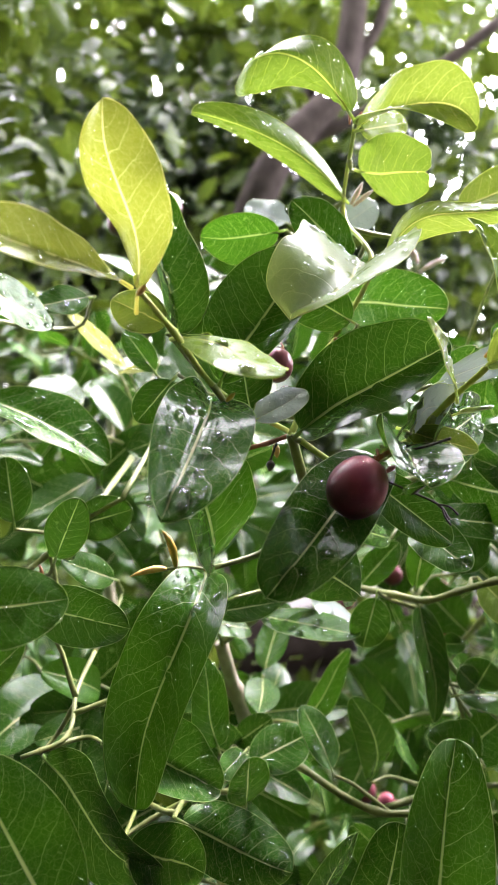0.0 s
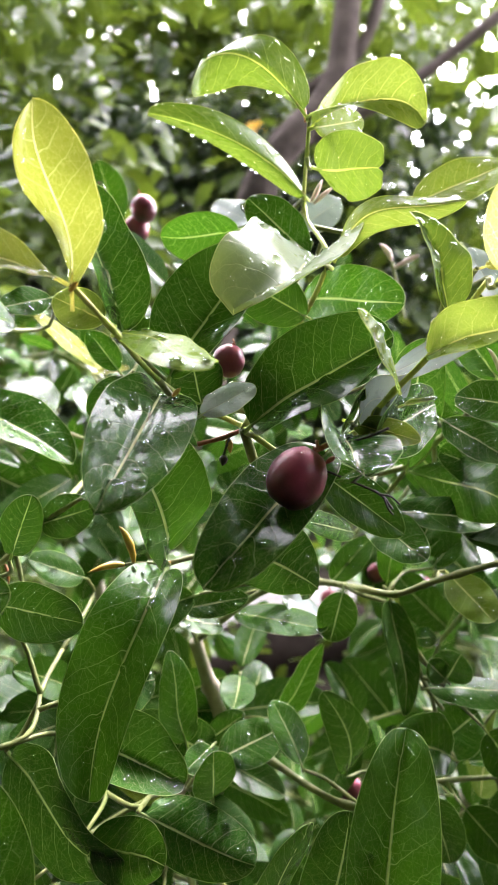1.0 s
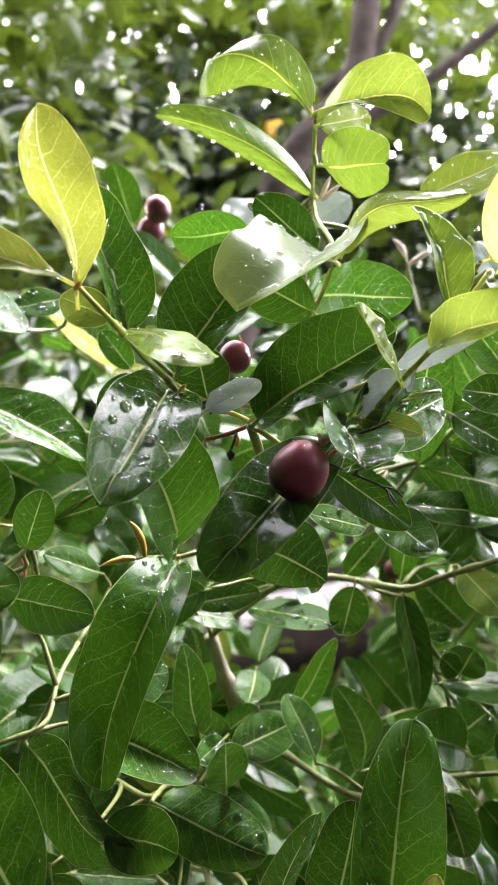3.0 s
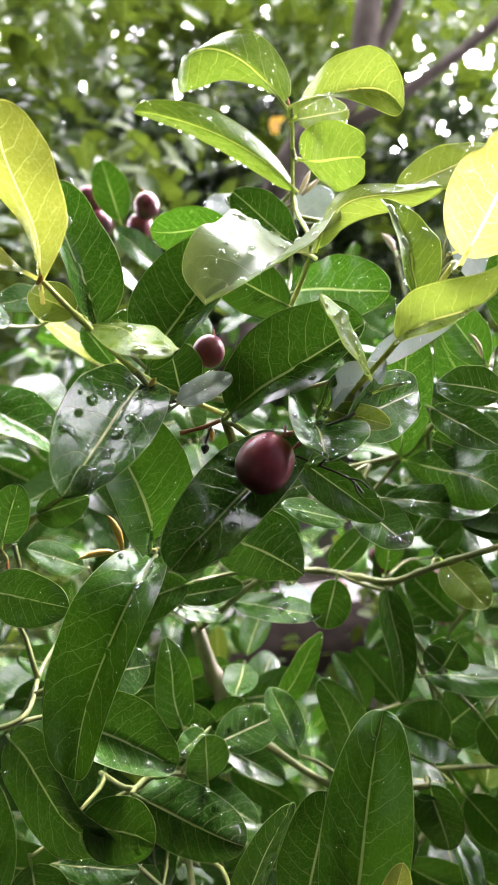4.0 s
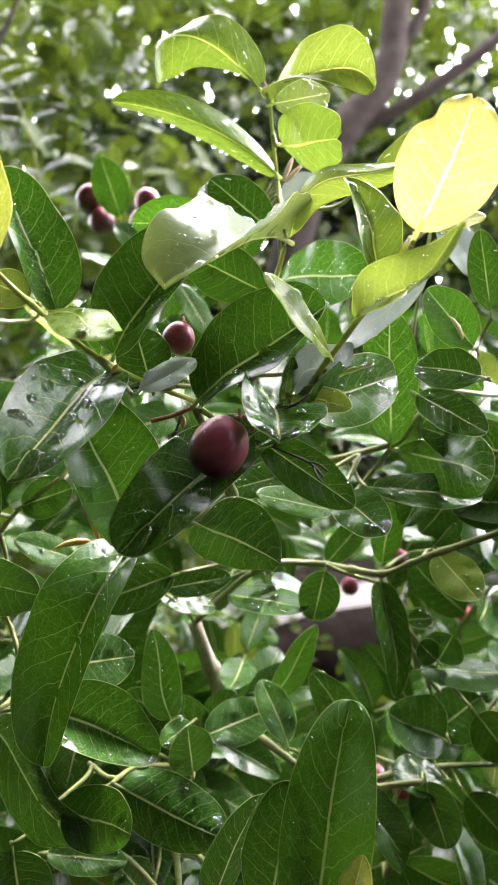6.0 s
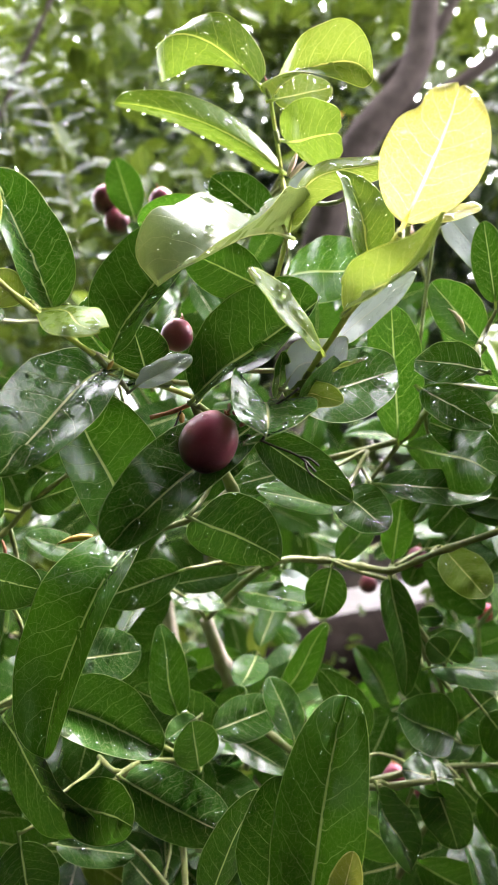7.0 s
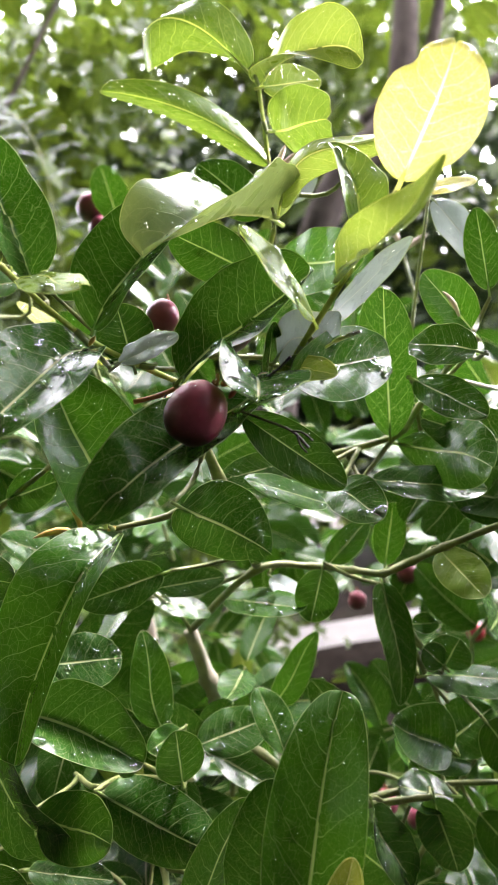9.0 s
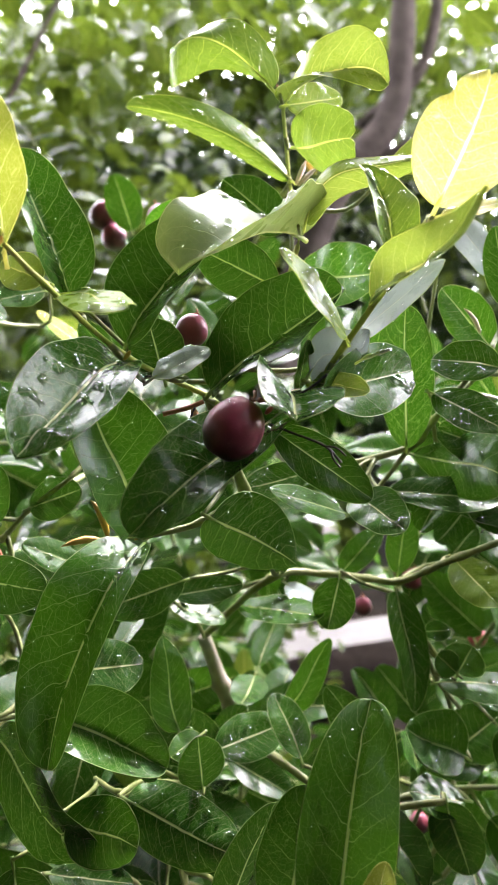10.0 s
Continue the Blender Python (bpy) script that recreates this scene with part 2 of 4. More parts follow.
class LeafForm:
    """The form of one leaf in its own frame: y along the midrib, z up from its face."""

    def __init__(self, length, width, fold=10.0, arch=0.0, bow=0.0, notch=0.0, twist=0.0, cup=0.04, wave=0.06, full=0.5, ovate=0.95, dent=0.0, curl=0.0, sway=0.0, seed=0):
        self.length, self.width, self.fold, self.arch, self.bow = length, width, radians(fold), arch, bow
        self.notch, self.twist, self.cup, self.wave, self.full, self.ovate, self.dent, self.seed = notch, radians(twist), cup, wave, full, ovate, dent, seed
        self.curl, self.sway = curl, sway

    def half(self, s):
        body = max(math.sin(math.pi * min(s, 1) ** self.ovate), 0) ** self.full
        return 0.5 * self.width * (body + 4 * self.notch * s ** 12) / (1.0 + 0.3 * self.notch)

    def at(self, s, v):
        h, e = self.half(s), abs(v)
        if self.dent and v < 0:
            h *= 1.0 - self.dent * math.exp(-((s - 0.76) / 0.08) ** 2)
        hump, ess = 4 * s * (1 - s), math.sin(2 * math.pi * s)
        dip = self.notch * self.length * (max(0.0, 1 - 1.25 * e) ** 2) + 0.3 * self.width * self.notch * e ** 3
        y = self.length * s - dip * s ** 9
        wv = self.wave * self.width * noise.noise((s * 4.2 + self.seed * 3.7, v * 1.1 + 9.1, self.seed * 1.3)) * (0.3 + e)
        x = v * h * math.cos(self.fold)
        z = e * h * math.sin(self.fold) - self.cup * self.width * e * e * min(1, h / (0.3 * self.width + 1e-6)) + wv
        a = self.twist * (s - 0.4)
        x, z = x * math.cos(a) - z * math.sin(a), x * math.sin(a) + z * math.cos(a)
        return Vector((x + (self.bow * hump + self.sway * ess) * self.length, y, z + (self.arch * hump + self.curl * ess) * self.length))

    def mesh(self, name, kind, nu=26, nv=5, stalk=0.004, rim=0.00013):
        verts, faces, uvs, index = [], [], [], []
        row = 2 * nv + 1
        for i in range(nu + 1):
            s = max(0.5 - 0.5 * math.cos(math.pi * i / nu), 0.003)
            for j in range(row):
                v = (j - nv) / nv
                verts.append(self.at(s, v))
                uvs.append((s, v * 0.5 + 0.5))
        for i in range(nu):
            for j in range(row - 1):
                a = i * row + j
                faces.append((a, a + 1, a + row + 1, a + row))
        index += [0] * len(faces)
        if rim:
            edge = [i * row for i in range(nu + 1)] + [nu * row + j for j in range(1, row)] + [i * row + row - 1 for i in reversed(range(nu))]
            line = [verts[k].copy() for k in edge]
            tube(line, [rim] * len(line), 3, verts, faces)
        ribs = [self.at(s, 0) + Vector((0, 0, -0.0001)) for s in (0.003, 0.05, 0.12)]
        back = (ribs[0] - ribs[1]).normalized()
        ribs = [ribs[0] + back * stalk + Vector((0, 0, -0.15 * stalk))] + ribs
        thick = 0.0003 + 0.008 * self.width
        tube(ribs, [thick * 1.4, thick * 1.2, thick * 0.8, thick * 0.2], 6, verts, faces)
        index += [1] * (len(faces) - len(index))
        uvs += [(0.5, 0.5)] * (len(verts) - len(uvs))
        return mesh_of(name, verts, faces, [LEAF[kind], RIB[kind]], index, uvs)


LABEL = {"pale": "pale grey-green leaf", "young": "fresh light green young leaf", "yellow": "bright yellow young leaf", "lemon": "lemon yellow young leaf", "sky_sheen": "young leaf with pale sky sheen in its colour, beaded with rain", "fresh": "fresh green young leaf"}
shrub = new("fruiting_shrub")
shrub.location = (0.0, 0.55, 0.0)
tagged(shrub, "rain-wet evergreen shrub with glossy leaves and maroon fruit", "shrub")
bpy.context.view_layer.update()
BRANCHES = []  # (object, points)
DROPS = []  # place, normal, along, radius, stretch, height


def hang(ob):
    """Puts a part under the shrub with its own place unchanged."""
    ob.parent = shrub
    ob.matrix_parent_inverse = Matrix.Translation(shrub.location).inverted()
    return ob


def branch(points, r0, r1, material=None, name="branch", steps=6, sides=8, label=""):
    line = smooth_line(points, steps)
    n = len(line) - 1
    radii = []
    for k in range(n + 1):
        knot = 1.0 + (0.35 if k % steps == 0 and 0 < k < n else 0.0)
        radii.append((r0 + (r1 - r0) * k / n) * knot * (1 + 0.08 * noise.noise(line[k] * 90)))
    verts, faces = [], []
    tube(line, radii, sides, verts, faces)
    ob = hang(new(name, mesh_of(name, verts, faces, [material or TWIG])))
    tagged(ob, label)
    BRANCHES.append((ob, line))
    return ob


def nearest(p, seed=None):
    """The branch nearest to p; with a seed, any of those about as near, so that twigs don't all start at one knot."""
    found = sorted(((q - p).length, k, i) for k, (ob, line) in enumerate(BRANCHES) for i, q in enumerate(line))
    pick = found[0]
    if seed is not None and pick[0] > 0.012:
        near = [f for f in found[:60] if f[0] < 1.5 * pick[0] + 0.01 and BRANCHES[f[1]][1][f[2]].y > p.y - 0.01]
        pick = random.Random(seed).choice(near) if near else pick
    ob, line = BRANCHES[pick[1]]
    return pick[0], ob, line[pick[2]]


def under(ob, parent, m):
    """Makes ob a part of a branch, at the pose m in the world."""
    ob.parent = parent
    ob.matrix_parent_inverse = Matrix.Identity(4)
    ob.matrix_basis = m


LEAF_COUNT = [0]


def leaf(kind, base, tip, face, width, wet=1.0, pool=0, hanging=0, **form):
    """A leaf from base to tip, its face turned as given, under the branch that it grows on."""
    base, tip = Vector(base), Vector(tip)
    along = tip - base
    length = along.length
    along.normalize()
    up = Vector(face)
    up = (up - along * up.dot(along)).normalized()
    side = along.cross(up)
    LEAF_COUNT[0] += 1
    seed = LEAF_COUNT[0]
    shape = LeafForm(length, width, seed=seed, **form)
    gap, owner, root = nearest(base, seed)
    ob = new("leaf", shape.mesh("leaf", kind))
    m = Matrix((side, along, up)).transposed().to_4x4()
    m.translation = base
    under(ob, owner, m)
    tagged(ob, LABEL.get(kind, ""))
    if gap > 0.006:
        spur(base - along * 0.003, root, owner)
    dice = random.Random(seed)
    for _ in range(int(wet * (12 + 17000 * length * width))):
        s, v = dice.uniform(0.08, 0.95), dice.uniform(-0.9, 0.9)
        p = shape.at(s, v)
        nrm = (shape.at(s + 0.02, v) - p).cross(shape.at(s, v - 0.05) - p).normalized()
        if nrm.z < 0:
            nrm = -nrm
        r = 0.00035 + 0.0017 * dice.random() ** 2.0
        DROPS.append((m @ p, m.to_3x3() @ nrm, along, r, dice.uniform(1.0, 1.4), 0.62))
    # water gathered at the low end of the leaf, and drops that hang from its edge
    for k in range(4 if pool else 0):
        s, v = (0.88, 0.0) if k == 0 else (dice.uniform(0.7, 0.93), dice.uniform(-0.6, 0.6))
        p = shape.at(s, v)
        nrm = (shape.at(s + 0.02, v) - p).cross(shape.at(s, v - 0.05) - p).normalized()
        nrm = -nrm if nrm.z < 0 else nrm
        r = 0.13 * width if k == 0 else dice.uniform(0.0008, 0.0018)
        DROPS.append((m @ p - m.to_3x3() @ nrm * 0.0002, m.to_3x3() @ nrm, side, r, 1.8 if k == 0 else 1.5, 0.42 if k == 0 else 0.5))
    for k in range(int(11 * hanging)):
        s = dice.uniform(0.1, 0.95)
        ends = [m @ shape.at(s, v) for v in (-1, 1)]
        low = min(ends, key=lambda q: q.z)
        DROPS.append((low, Vector((0, -0.25, -1)).normalized(), along, dice.uniform(0.0004, 0.0010), 1.0, 0.9))
    return ob


def spur(base, root, owner):
    """A thin side twig that carries a leaf."""
    base = Vector(base)
    mid = base.lerp(root, 0.4) + Vector((0, 0.3, -0.1)) * (base - root).length
    mid.y = max(mid.y, base.y + 0.35 * (base - root).length)
    line = smooth_line([root, mid, base], 4)
    verts, faces = [], []
    tube(line, [0.0012 - 0.0005 * k / 8 for k in range(len(line))], 5, verts, faces)
    ob = new("twig", mesh_of("twig", verts, faces, [TWIG]))
    under(ob, owner, Matrix.Identity(4))


def fruit(centre, radius, axis, material=None, long=1.06):
    """A berry with its calyx and the start of its stalk, along its axis."""
    axis = Vector(axis).normalized()
    verts, faces, index = [], [], []
    rings, segs = 16, 26
    for i in range(rings + 1):
        th = math.pi * i / rings
        z, r = math.cos(th), math.sin(th)
        r *= 1.0 - 0.05 * z
        dent = 0.05 * max(0.0, abs(z) - 0.93) / 0.07
        for j in range(segs):
            ph = 2 * math.pi * j / segs
            verts.append(Vector((r * math.cos(ph), r * math.sin(ph), (z - math.copysign(dent, z)) * long)) * radius)
    for i in range(rings):
        for j in range(segs):
            a, b = i * segs + j, i * segs + (j + 1) % segs
            faces.append((a, a + segs, b + segs, b))
    index += [0] * len(faces)
    top = Vector((0, 0, radius * long * 0.96))
    for k in range(5):
        a = 2 * math.pi * k / 5
        out = Vector((math.cos(a), math.sin(a), 0.0))
        tube([top, top + out * radius * 0.09 + Vector((0, 0, 0.05 * radius)), top + out * radius * 0.15 + Vector((0, 0, 0.12 * radius))],
             [radius * 0.06, radius * 0.04, radius * 0.01], 5, verts, faces)
    tube([top - Vector((0, 0, 0.001)), top + Vector((0.1, 0, 0.2)) * radius, top + Vector((0.25, 0.1, 0.35)) * radius], [0.075 * radius, 0.06 * radius, 0.07 * radius], 7, verts, faces)
    index += [1] * (len(faces) - len(index))
    ob = new("fruit", mesh_of("fruit", verts, faces, [material or FRUIT, THORN], index))
    m = axis.to_track_quat("Z", "Y").to_matrix().to_4x4()
    m.translation = Vector(centre)
    under(ob, nearest(Vector(centre))[1], m)
    return tagged(ob, "ripe maroon berry" if material is None else "reddening berry")


def bud(base, tip, radius, material, label):
    """A pointed bud, node or thorn."""
    base, tip = Vector(base), Vector(tip)
    verts, faces = [], []
    bend = Vector((0.06, 0, 0.08)) * (tip - base).length
    tube([base.lerp(tip, s) + bend * 4 * s * (1 - s) for s in (0, 0.15, 0.4, 0.7, 0.9, 1)], [radius * w for w in (0.45, 0.75, 1, 0.75, 0.35, 0.06)], 8, verts, faces)
    ob = new("thorn" if material == THORN else "bud", mesh_of("bud", verts, faces, [material]))
    under(ob, nearest(base)[1], Matrix.Identity(4))
    return tagged(ob, label)


def stalk(points, radius, material, label):
    line = smooth_line(points, 5)
    verts, faces = [], []
    tube(line, [radius * (1 + 0.25 * noise.noise(p * 700)) for p in line], 6, verts, faces)
    ob = new("stalk", mesh_of("stalk", verts, faces, [material]))
    under(ob, nearest(Vector(points[0]))[1], Matrix.Identity(4))
    return tagged(ob, label)


# ---- the shrub ----
# the stems that carry the rest, from the root up
ROOT = (0.02, 0.62, 0.0)
branch([ROOT, (0.02, 0.58, 0.35), (-0.01, 0.50, 0.70), (0.0, 0.42, 0.88)], 0.014, 0.0045, BARK, steps=8)
branch([ROOT, (0.10, 0.66, 0.40), (0.22, 0.60, 0.75), (0.28, 0.52, 0.98)], 0.012, 0.003, BARK, steps=8)
branch([ROOT, (-0.08, 0.66, 0.40), (-0.22, 0.62, 0.75), (-0.30, 0.50, 1.0)], 0.012, 0.003, BARK, steps=8)
branch([ROOT, (-0.07, 0.70, 0.45), (-0.16, 0.74, 0.85), (-0.15, 0.70, 1.12)], 0.012, 0.003, BARK, steps=8)


branch([(0.0141, 0.2422, 1.0869), (-0.0083, 0.2115, 1.1002), (-0.0192, 0.1780, 1.1165), (-0.0271, 0.1718, 1.1260)], .0010, .0007, YOUNG)
branch([(0.0145, 0.2297, 1.0867), (0.0332, 0.2192, 1.0764), (0.0479, 0.2140, 1.0843), (0.0609, 0.2052, 1.0995), (0.0711, 0.1954, 1.1122), (0.0840, 0.1915, 1.1306)], .0011, .0008, YOUNG)
branch([(0.0145, 0.2297, 1.0867), (0.0318, 0.2812, 1.1194), (0.0458, 0.2653, 1.1500), (0.0400, 0.3131, 1.1817), (0.0396, 0.2792, 1.2070)], .0012, .0008, YOUNG)
branch([(0.0238, 0.2469, 1.0536), (0.0070, 0.2488, 1.0417), (-0.0134, 0.2372, 1.0377)], .0015, .0010)
branch([(0.0309, 0.2812, 1.0155), (0.0238, 0.2452, 1.0538), (0.0145, 0.2297, 1.0867)], .002, .0018)
branch([(-0.0146, 0.3482, 0.9677), (0.0241, 0.3227, 1.0041), (0.0494, 0.3392, 1.0024), (0.0698, 0.3189, 1.0046), (0.0831, 0.3096, 1.0052), (0.0947, 0.3024, 1.0118), (0.1069, 0.2913, 1.0200), (0.1344, 0.2661, 1.0366)], .0017, .0014)
branch([(0.0009, 0.3468, 0.9206), (-0.0073, 0.3543, 0.9397), (-0.0146, 0.3482, 0.9677)], .0042, .0038, BARK)
branch([(0.0013, 0.3453, 0.9224), (0.0254, 0.3158, 0.9201), (0.0604, 0.2961, 0.9105), (0.0982, 0.2974, 0.9133)], .0020, .0015)
branch([(0.0560, 0.3181, 1.0562), (0.0905, 0.3154, 1.0653), (0.0993, 0.3075, 1.0763), (0.1166, 0.2715, 1.1028)], .0016, .0011)
branch([(-0.0645, 0.2781, 0.9898), (-0.0663, 0.2574, 0.9826), (-0.0645, 0.2368, 0.9748), (-0.0775, 0.2262, 0.9723)], .0010, .0008)
branch([(-0.0478, 0.2741, 0.9301), (-0.0272, 0.2455, 0.9407), (-0.0229, 0.2652, 0.9345), (-0.0080, 0.3139, 0.9080)], .0011, .0010)
branch([(-0.0956, 0.2544, 1.0224), (-0.0822, 0.2679, 1.0329), (-0.0710, 0.2707, 1.0445), (-0.0503, 0.2654, 1.0578)], .0013, .0009)
branch([(0.0679, 0.3133, 0.9013), (0.1021, 0.3306, 0.9006), (0.1463, 0.3496, 0.8935)], .0018, .0013)
branch([(0.0835, 0.3314, 1.0003), (0.0902, 0.3217, 0.9828), (0.1007, 0.3227, 0.9563), (0.1104, 0.3240, 0.9427)], .0016, .0009)
branch([(-0.0028, 0.2467, 0.8847), (-0.0092, 0.2665, 0.8981), (-0.0231, 0.2846, 0.9108)], .0016, .0011)
branch([(0.0293, 0.3039, 0.6546), (0.0535, 0.1777, 0.9078), (0.0539, 0.1686, 0.9301), (0.0529, 0.1738, 0.9361)], .002, .0013)
branch([(-0.0246, 0.2915, 0.6962), (-0.0350, 0.1789, 0.9258), (-0.0426, 0.1613, 0.9598)], .002, .0012)
branch([(-0.2150, 0.2840, 0.8946), (-0.1052, 0.1847, 1.0139), (-0.0738, 0.1576, 1.0468)], .002, .0012)
branch([(-0.1919, 0.3063, 1.0174), (-0.1325, 0.2643, 1.1021), (-0.0963, 0.2328, 1.1364)], .0014, .0010)

leaf("fresh", (0.0368, 0.2701, 1.2074), (-0.0084, 0.2885, 1.2256), (-0.45, -0.86, -0.25), 0.0286, fold=-52, arch=0.385, bow=0.261, twist=-47, full=0.42, ovate=0.744, curl=-0.013, sway=0.025, hanging=0.7)
leaf("young", (0.0409, 0.2787, 1.2067), (0.0802, 0.2505, 1.1965), (-0.39, -0.74, 0.55), 0.0306, fold=37, arch=0.106, bow=-0.091, twist=-36, full=0.370, ovate=0.960, curl=0.035, sway=0.083, notch=0.030)
leaf("young", (0.0419, 0.2759, 1.2040), (0.0634, 0.2964, 1.2149), (0.66, -0.74, 0.10), 0.0152, fold=10)
leaf("fresh", (0.0434, 0.2905, 1.1927), (0.0672, 0.2679, 1.1857), (-0.64, -0.50, -0.58), 0.0292, fold=-9, arch=0.068, bow=-0.016, twist=29, full=0.421, ovate=0.892, curl=-0.008, sway=0.013, notch=0.060)
leaf("fresh", (0.0401, 0.3097, 1.1871), (-0.0255, 0.2794, 1.2117), (0.21, -0.85, -0.48), 0.0214, fold=-52, arch=0.049, bow=0.085, twist=25, full=0.407, ovate=0.984, curl=0.012, sway=0.002, hanging=1)
leaf("sky_sheen", (0.0463, 0.2641, 1.1482), (0.0124, 0.2021, 1.1235), (-0.01, -0.36, 0.93), 0.0540, fold=41, arch=0.077, bow=-0.073, twist=13, full=0.224, ovate=0.873, curl=-0.002, sway=0.048, wet=1)
leaf("young", (0.0486, 0.2516, 1.1500), (0.0908, 0.2376, 1.1647), (-0.31, -0.95, -0.02), 0.0142, fold=-33, arch=0.161, bow=-0.119, twist=9, full=0.533, ovate=0.732, curl=0.012, sway=-0.047)
leaf("young", (0.0818, 0.2762, 1.1749), (0.1201, 0.2785, 1.1909), (-0.18, -0.82, 0.54), 0.0233, fold=15)
leaf("lemon", (-0.0279, 0.1735, 1.1237), (-0.0353, 0.1696, 1.1710), (-0.47, -0.87, -0.14), 0.0224, fold=-19, arch=0.066, bow=0.073, twist=-40, full=0.537, ovate=1.362, curl=-0.023, sway=0.032)
leaf("lemon", (-0.0318, 0.1732, 1.1283), (-0.0591, 0.1457, 1.1366), (0.68, -0.52, 0.52), 0.0186, fold=31, arch=-0.018, bow=0.003, twist=14, full=0.519, ovate=1.381, curl=-0.005, sway=0.021)
leaf("dark", (-0.0198, 0.1969, 1.1169), (-0.0273, 0.1797, 1.1535), (0.86, -0.51, -0.07), 0.0259, fold=37, arch=-0.054, bow=0.044, twist=-12, full=0.430, ovate=0.950, curl=0.041, sway=-0.020)
leaf("young", (-0.0220, 0.1834, 1.1186), (-0.0377, 0.1901, 1.1259), (-0.25, -0.92, 0.31), 0.0120)
leaf("young", (-0.0180, 0.1877, 1.1155), (0.0095, 0.1603, 1.1055), (0.01, -0.33, 0.94), 0.0176, fold=-0, arch=0.014, bow=-0.022, twist=-9, full=0.510, ovate=0.962, curl=0.007, sway=-0.041)
leaf("lemon", (-0.0745, 0.3926, 1.1146), (-0.0885, 0.3230, 1.1368), (0.97, -0.13, 0.19), 0.0128)
leaf("dark", (-0.0707, 0.2924, 1.1401), (-0.0881, 0.2792, 1.1343), (0.36, -0.73, 0.58), 0.0157)
leaf("dark", (-0.0997, 0.2397, 1.1397), (-0.0822, 0.2801, 1.1274), (0.91, -0.31, 0.27), 0.0197)
leaf("dark", (-0.0124, 0.2213, 1.0987), (-0.0192, 0.1584, 1.0703), (0.42, -0.41, 0.81), 0.0327, fold=36, arch=0.081, bow=-0.009, twist=6, full=0.462, ovate=1.257, curl=0.021, sway=-0.001, pool=1)
leaf("mid", (-0.0122, 0.2282, 1.0426), (-0.0215, 0.2081, 1.0900), (0.87, -0.48, -0.03), 0.0429, fold=29, arch=0.057, bow=-0.001, twist=3, full=0.358, ovate=0.925, curl=0.019, sway=0.005)
leaf("mid", (-0.0149, 0.2427, 1.0336), (-0.0321, 0.1959, 0.9742), (0.00, -0.79, 0.62), 0.0393, fold=50, arch=0.120, bow=0.020, twist=-2, full=0.300, ovate=0.850, curl=0.061, sway=-0.030, wet=2)
leaf("dark", (0.0411, 0.2087, 1.0801), (0.0061, 0.1661, 1.0499), (0.18, -0.66, 0.73), 0.0277, fold=34, arch=0.037, bow=0.005, twist=8, full=0.305, ovate=1.057, curl=-0.026, sway=0.012, pool=1)
leaf("dark", (0.0166, 0.2166, 1.0474), (0.0415, 0.2429, 1.0272), (0.49, -0.77, -0.40), 0.0293, fold=-20, arch=-0.041, bow=-0.010, twist=7, full=0.494, ovate=0.947, curl=-0.000, sway=0.004, pool=1)
leaf("dark", (0.0171, 0.2220, 1.0883), (0.0611, 0.2086, 1.1167), (-0.50, -0.76, 0.41), 0.0387, fold=36, arch=-0.026, bow=-0.035, twist=-10, full=0.392, ovate=0.931, curl=0.022, sway=0.003)
leaf("mid", (0.0389, 0.3215, 1.1422), (0.0777, 0.2752, 1.1351), (-0.71, -0.64, 0.30), 0.0317, fold=11, arch=0.006, bow=-0.016, twist=3, full=0.491, ovate=0.936, curl=0.008, sway=-0.007)
leaf("mid", (0.0372, 0.2562, 1.1278), (0.0079, 0.2508, 1.1435), (0.18, -0.98, -0.00), 0.0216)
leaf("dark", (-0.0085, 0.2152, 1.1040), (0.0154, 0.2229, 1.1463), (-0.22, -0.93, 0.29), 0.0370, fold=38, arch=-0.031, bow=0.012, twist=-0, full=0.472, ovate=1.056, curl=0.057, sway=0.005, wet=2)
leaf("mid", (0.0106, 0.2940, 1.1687), (-0.0227, 0.2926, 1.1657), (0.07, -0.91, -0.41), 0.0233, fold=23, arch=0.010, bow=-0.033, twist=0, full=0.514, ovate=1.016, curl=-0.002, sway=0.008)
leaf("dark", (0.0398, 0.2791, 1.1558), (0.0150, 0.2752, 1.1765), (0.27, -0.95, 0.15), 0.0216, fold=7, arch=-0.014, bow=-0.003, twist=3, full=0.485, ovate=0.994, curl=-0.010, sway=-0.004)
leaf("pale", (0.0159, 0.3377, 1.1828), (-0.0049, 0.3596, 1.1978), (-0.37, -0.74, 0.56), 0.0172)
leaf("pale", (0.0404, 0.3355, 1.1802), (0.0588, 0.3370, 1.1930), (-0.04, -0.98, 0.18), 0.0186)
leaf("young", (0.0611, 0.1991, 1.1008), (0.0454, 0.1722, 1.1196), (0.90, -0.35, 0.25), 0.0118, fold=15)
leaf("young", (0.0689, 0.1956, 1.1098), (0.0911, 0.1549, 1.1256), (-0.88, -0.37, 0.28), 0.0214, fold=46, arch=-0.032, bow=0.054, twist=2, full=0.732, ovate=0.742, curl=0.027, sway=-0.030)
leaf("pale", (0.0641, 0.2324, 1.1049), (0.0878, 0.1920, 1.1189), (-0.87, -0.45, 0.17), 0.0112, fold=6)
leaf("yellow", (0.0845, 0.1818, 1.1304), (0.0989, 0.1818, 1.1628), (-0.09, -1.00, 0.04), 0.0266, fold=16, arch=0.066, bow=0.030, twist=10, full=0.582, ovate=0.883, curl=-0.007, sway=-0.003, notch=0.030, dent=0.2)
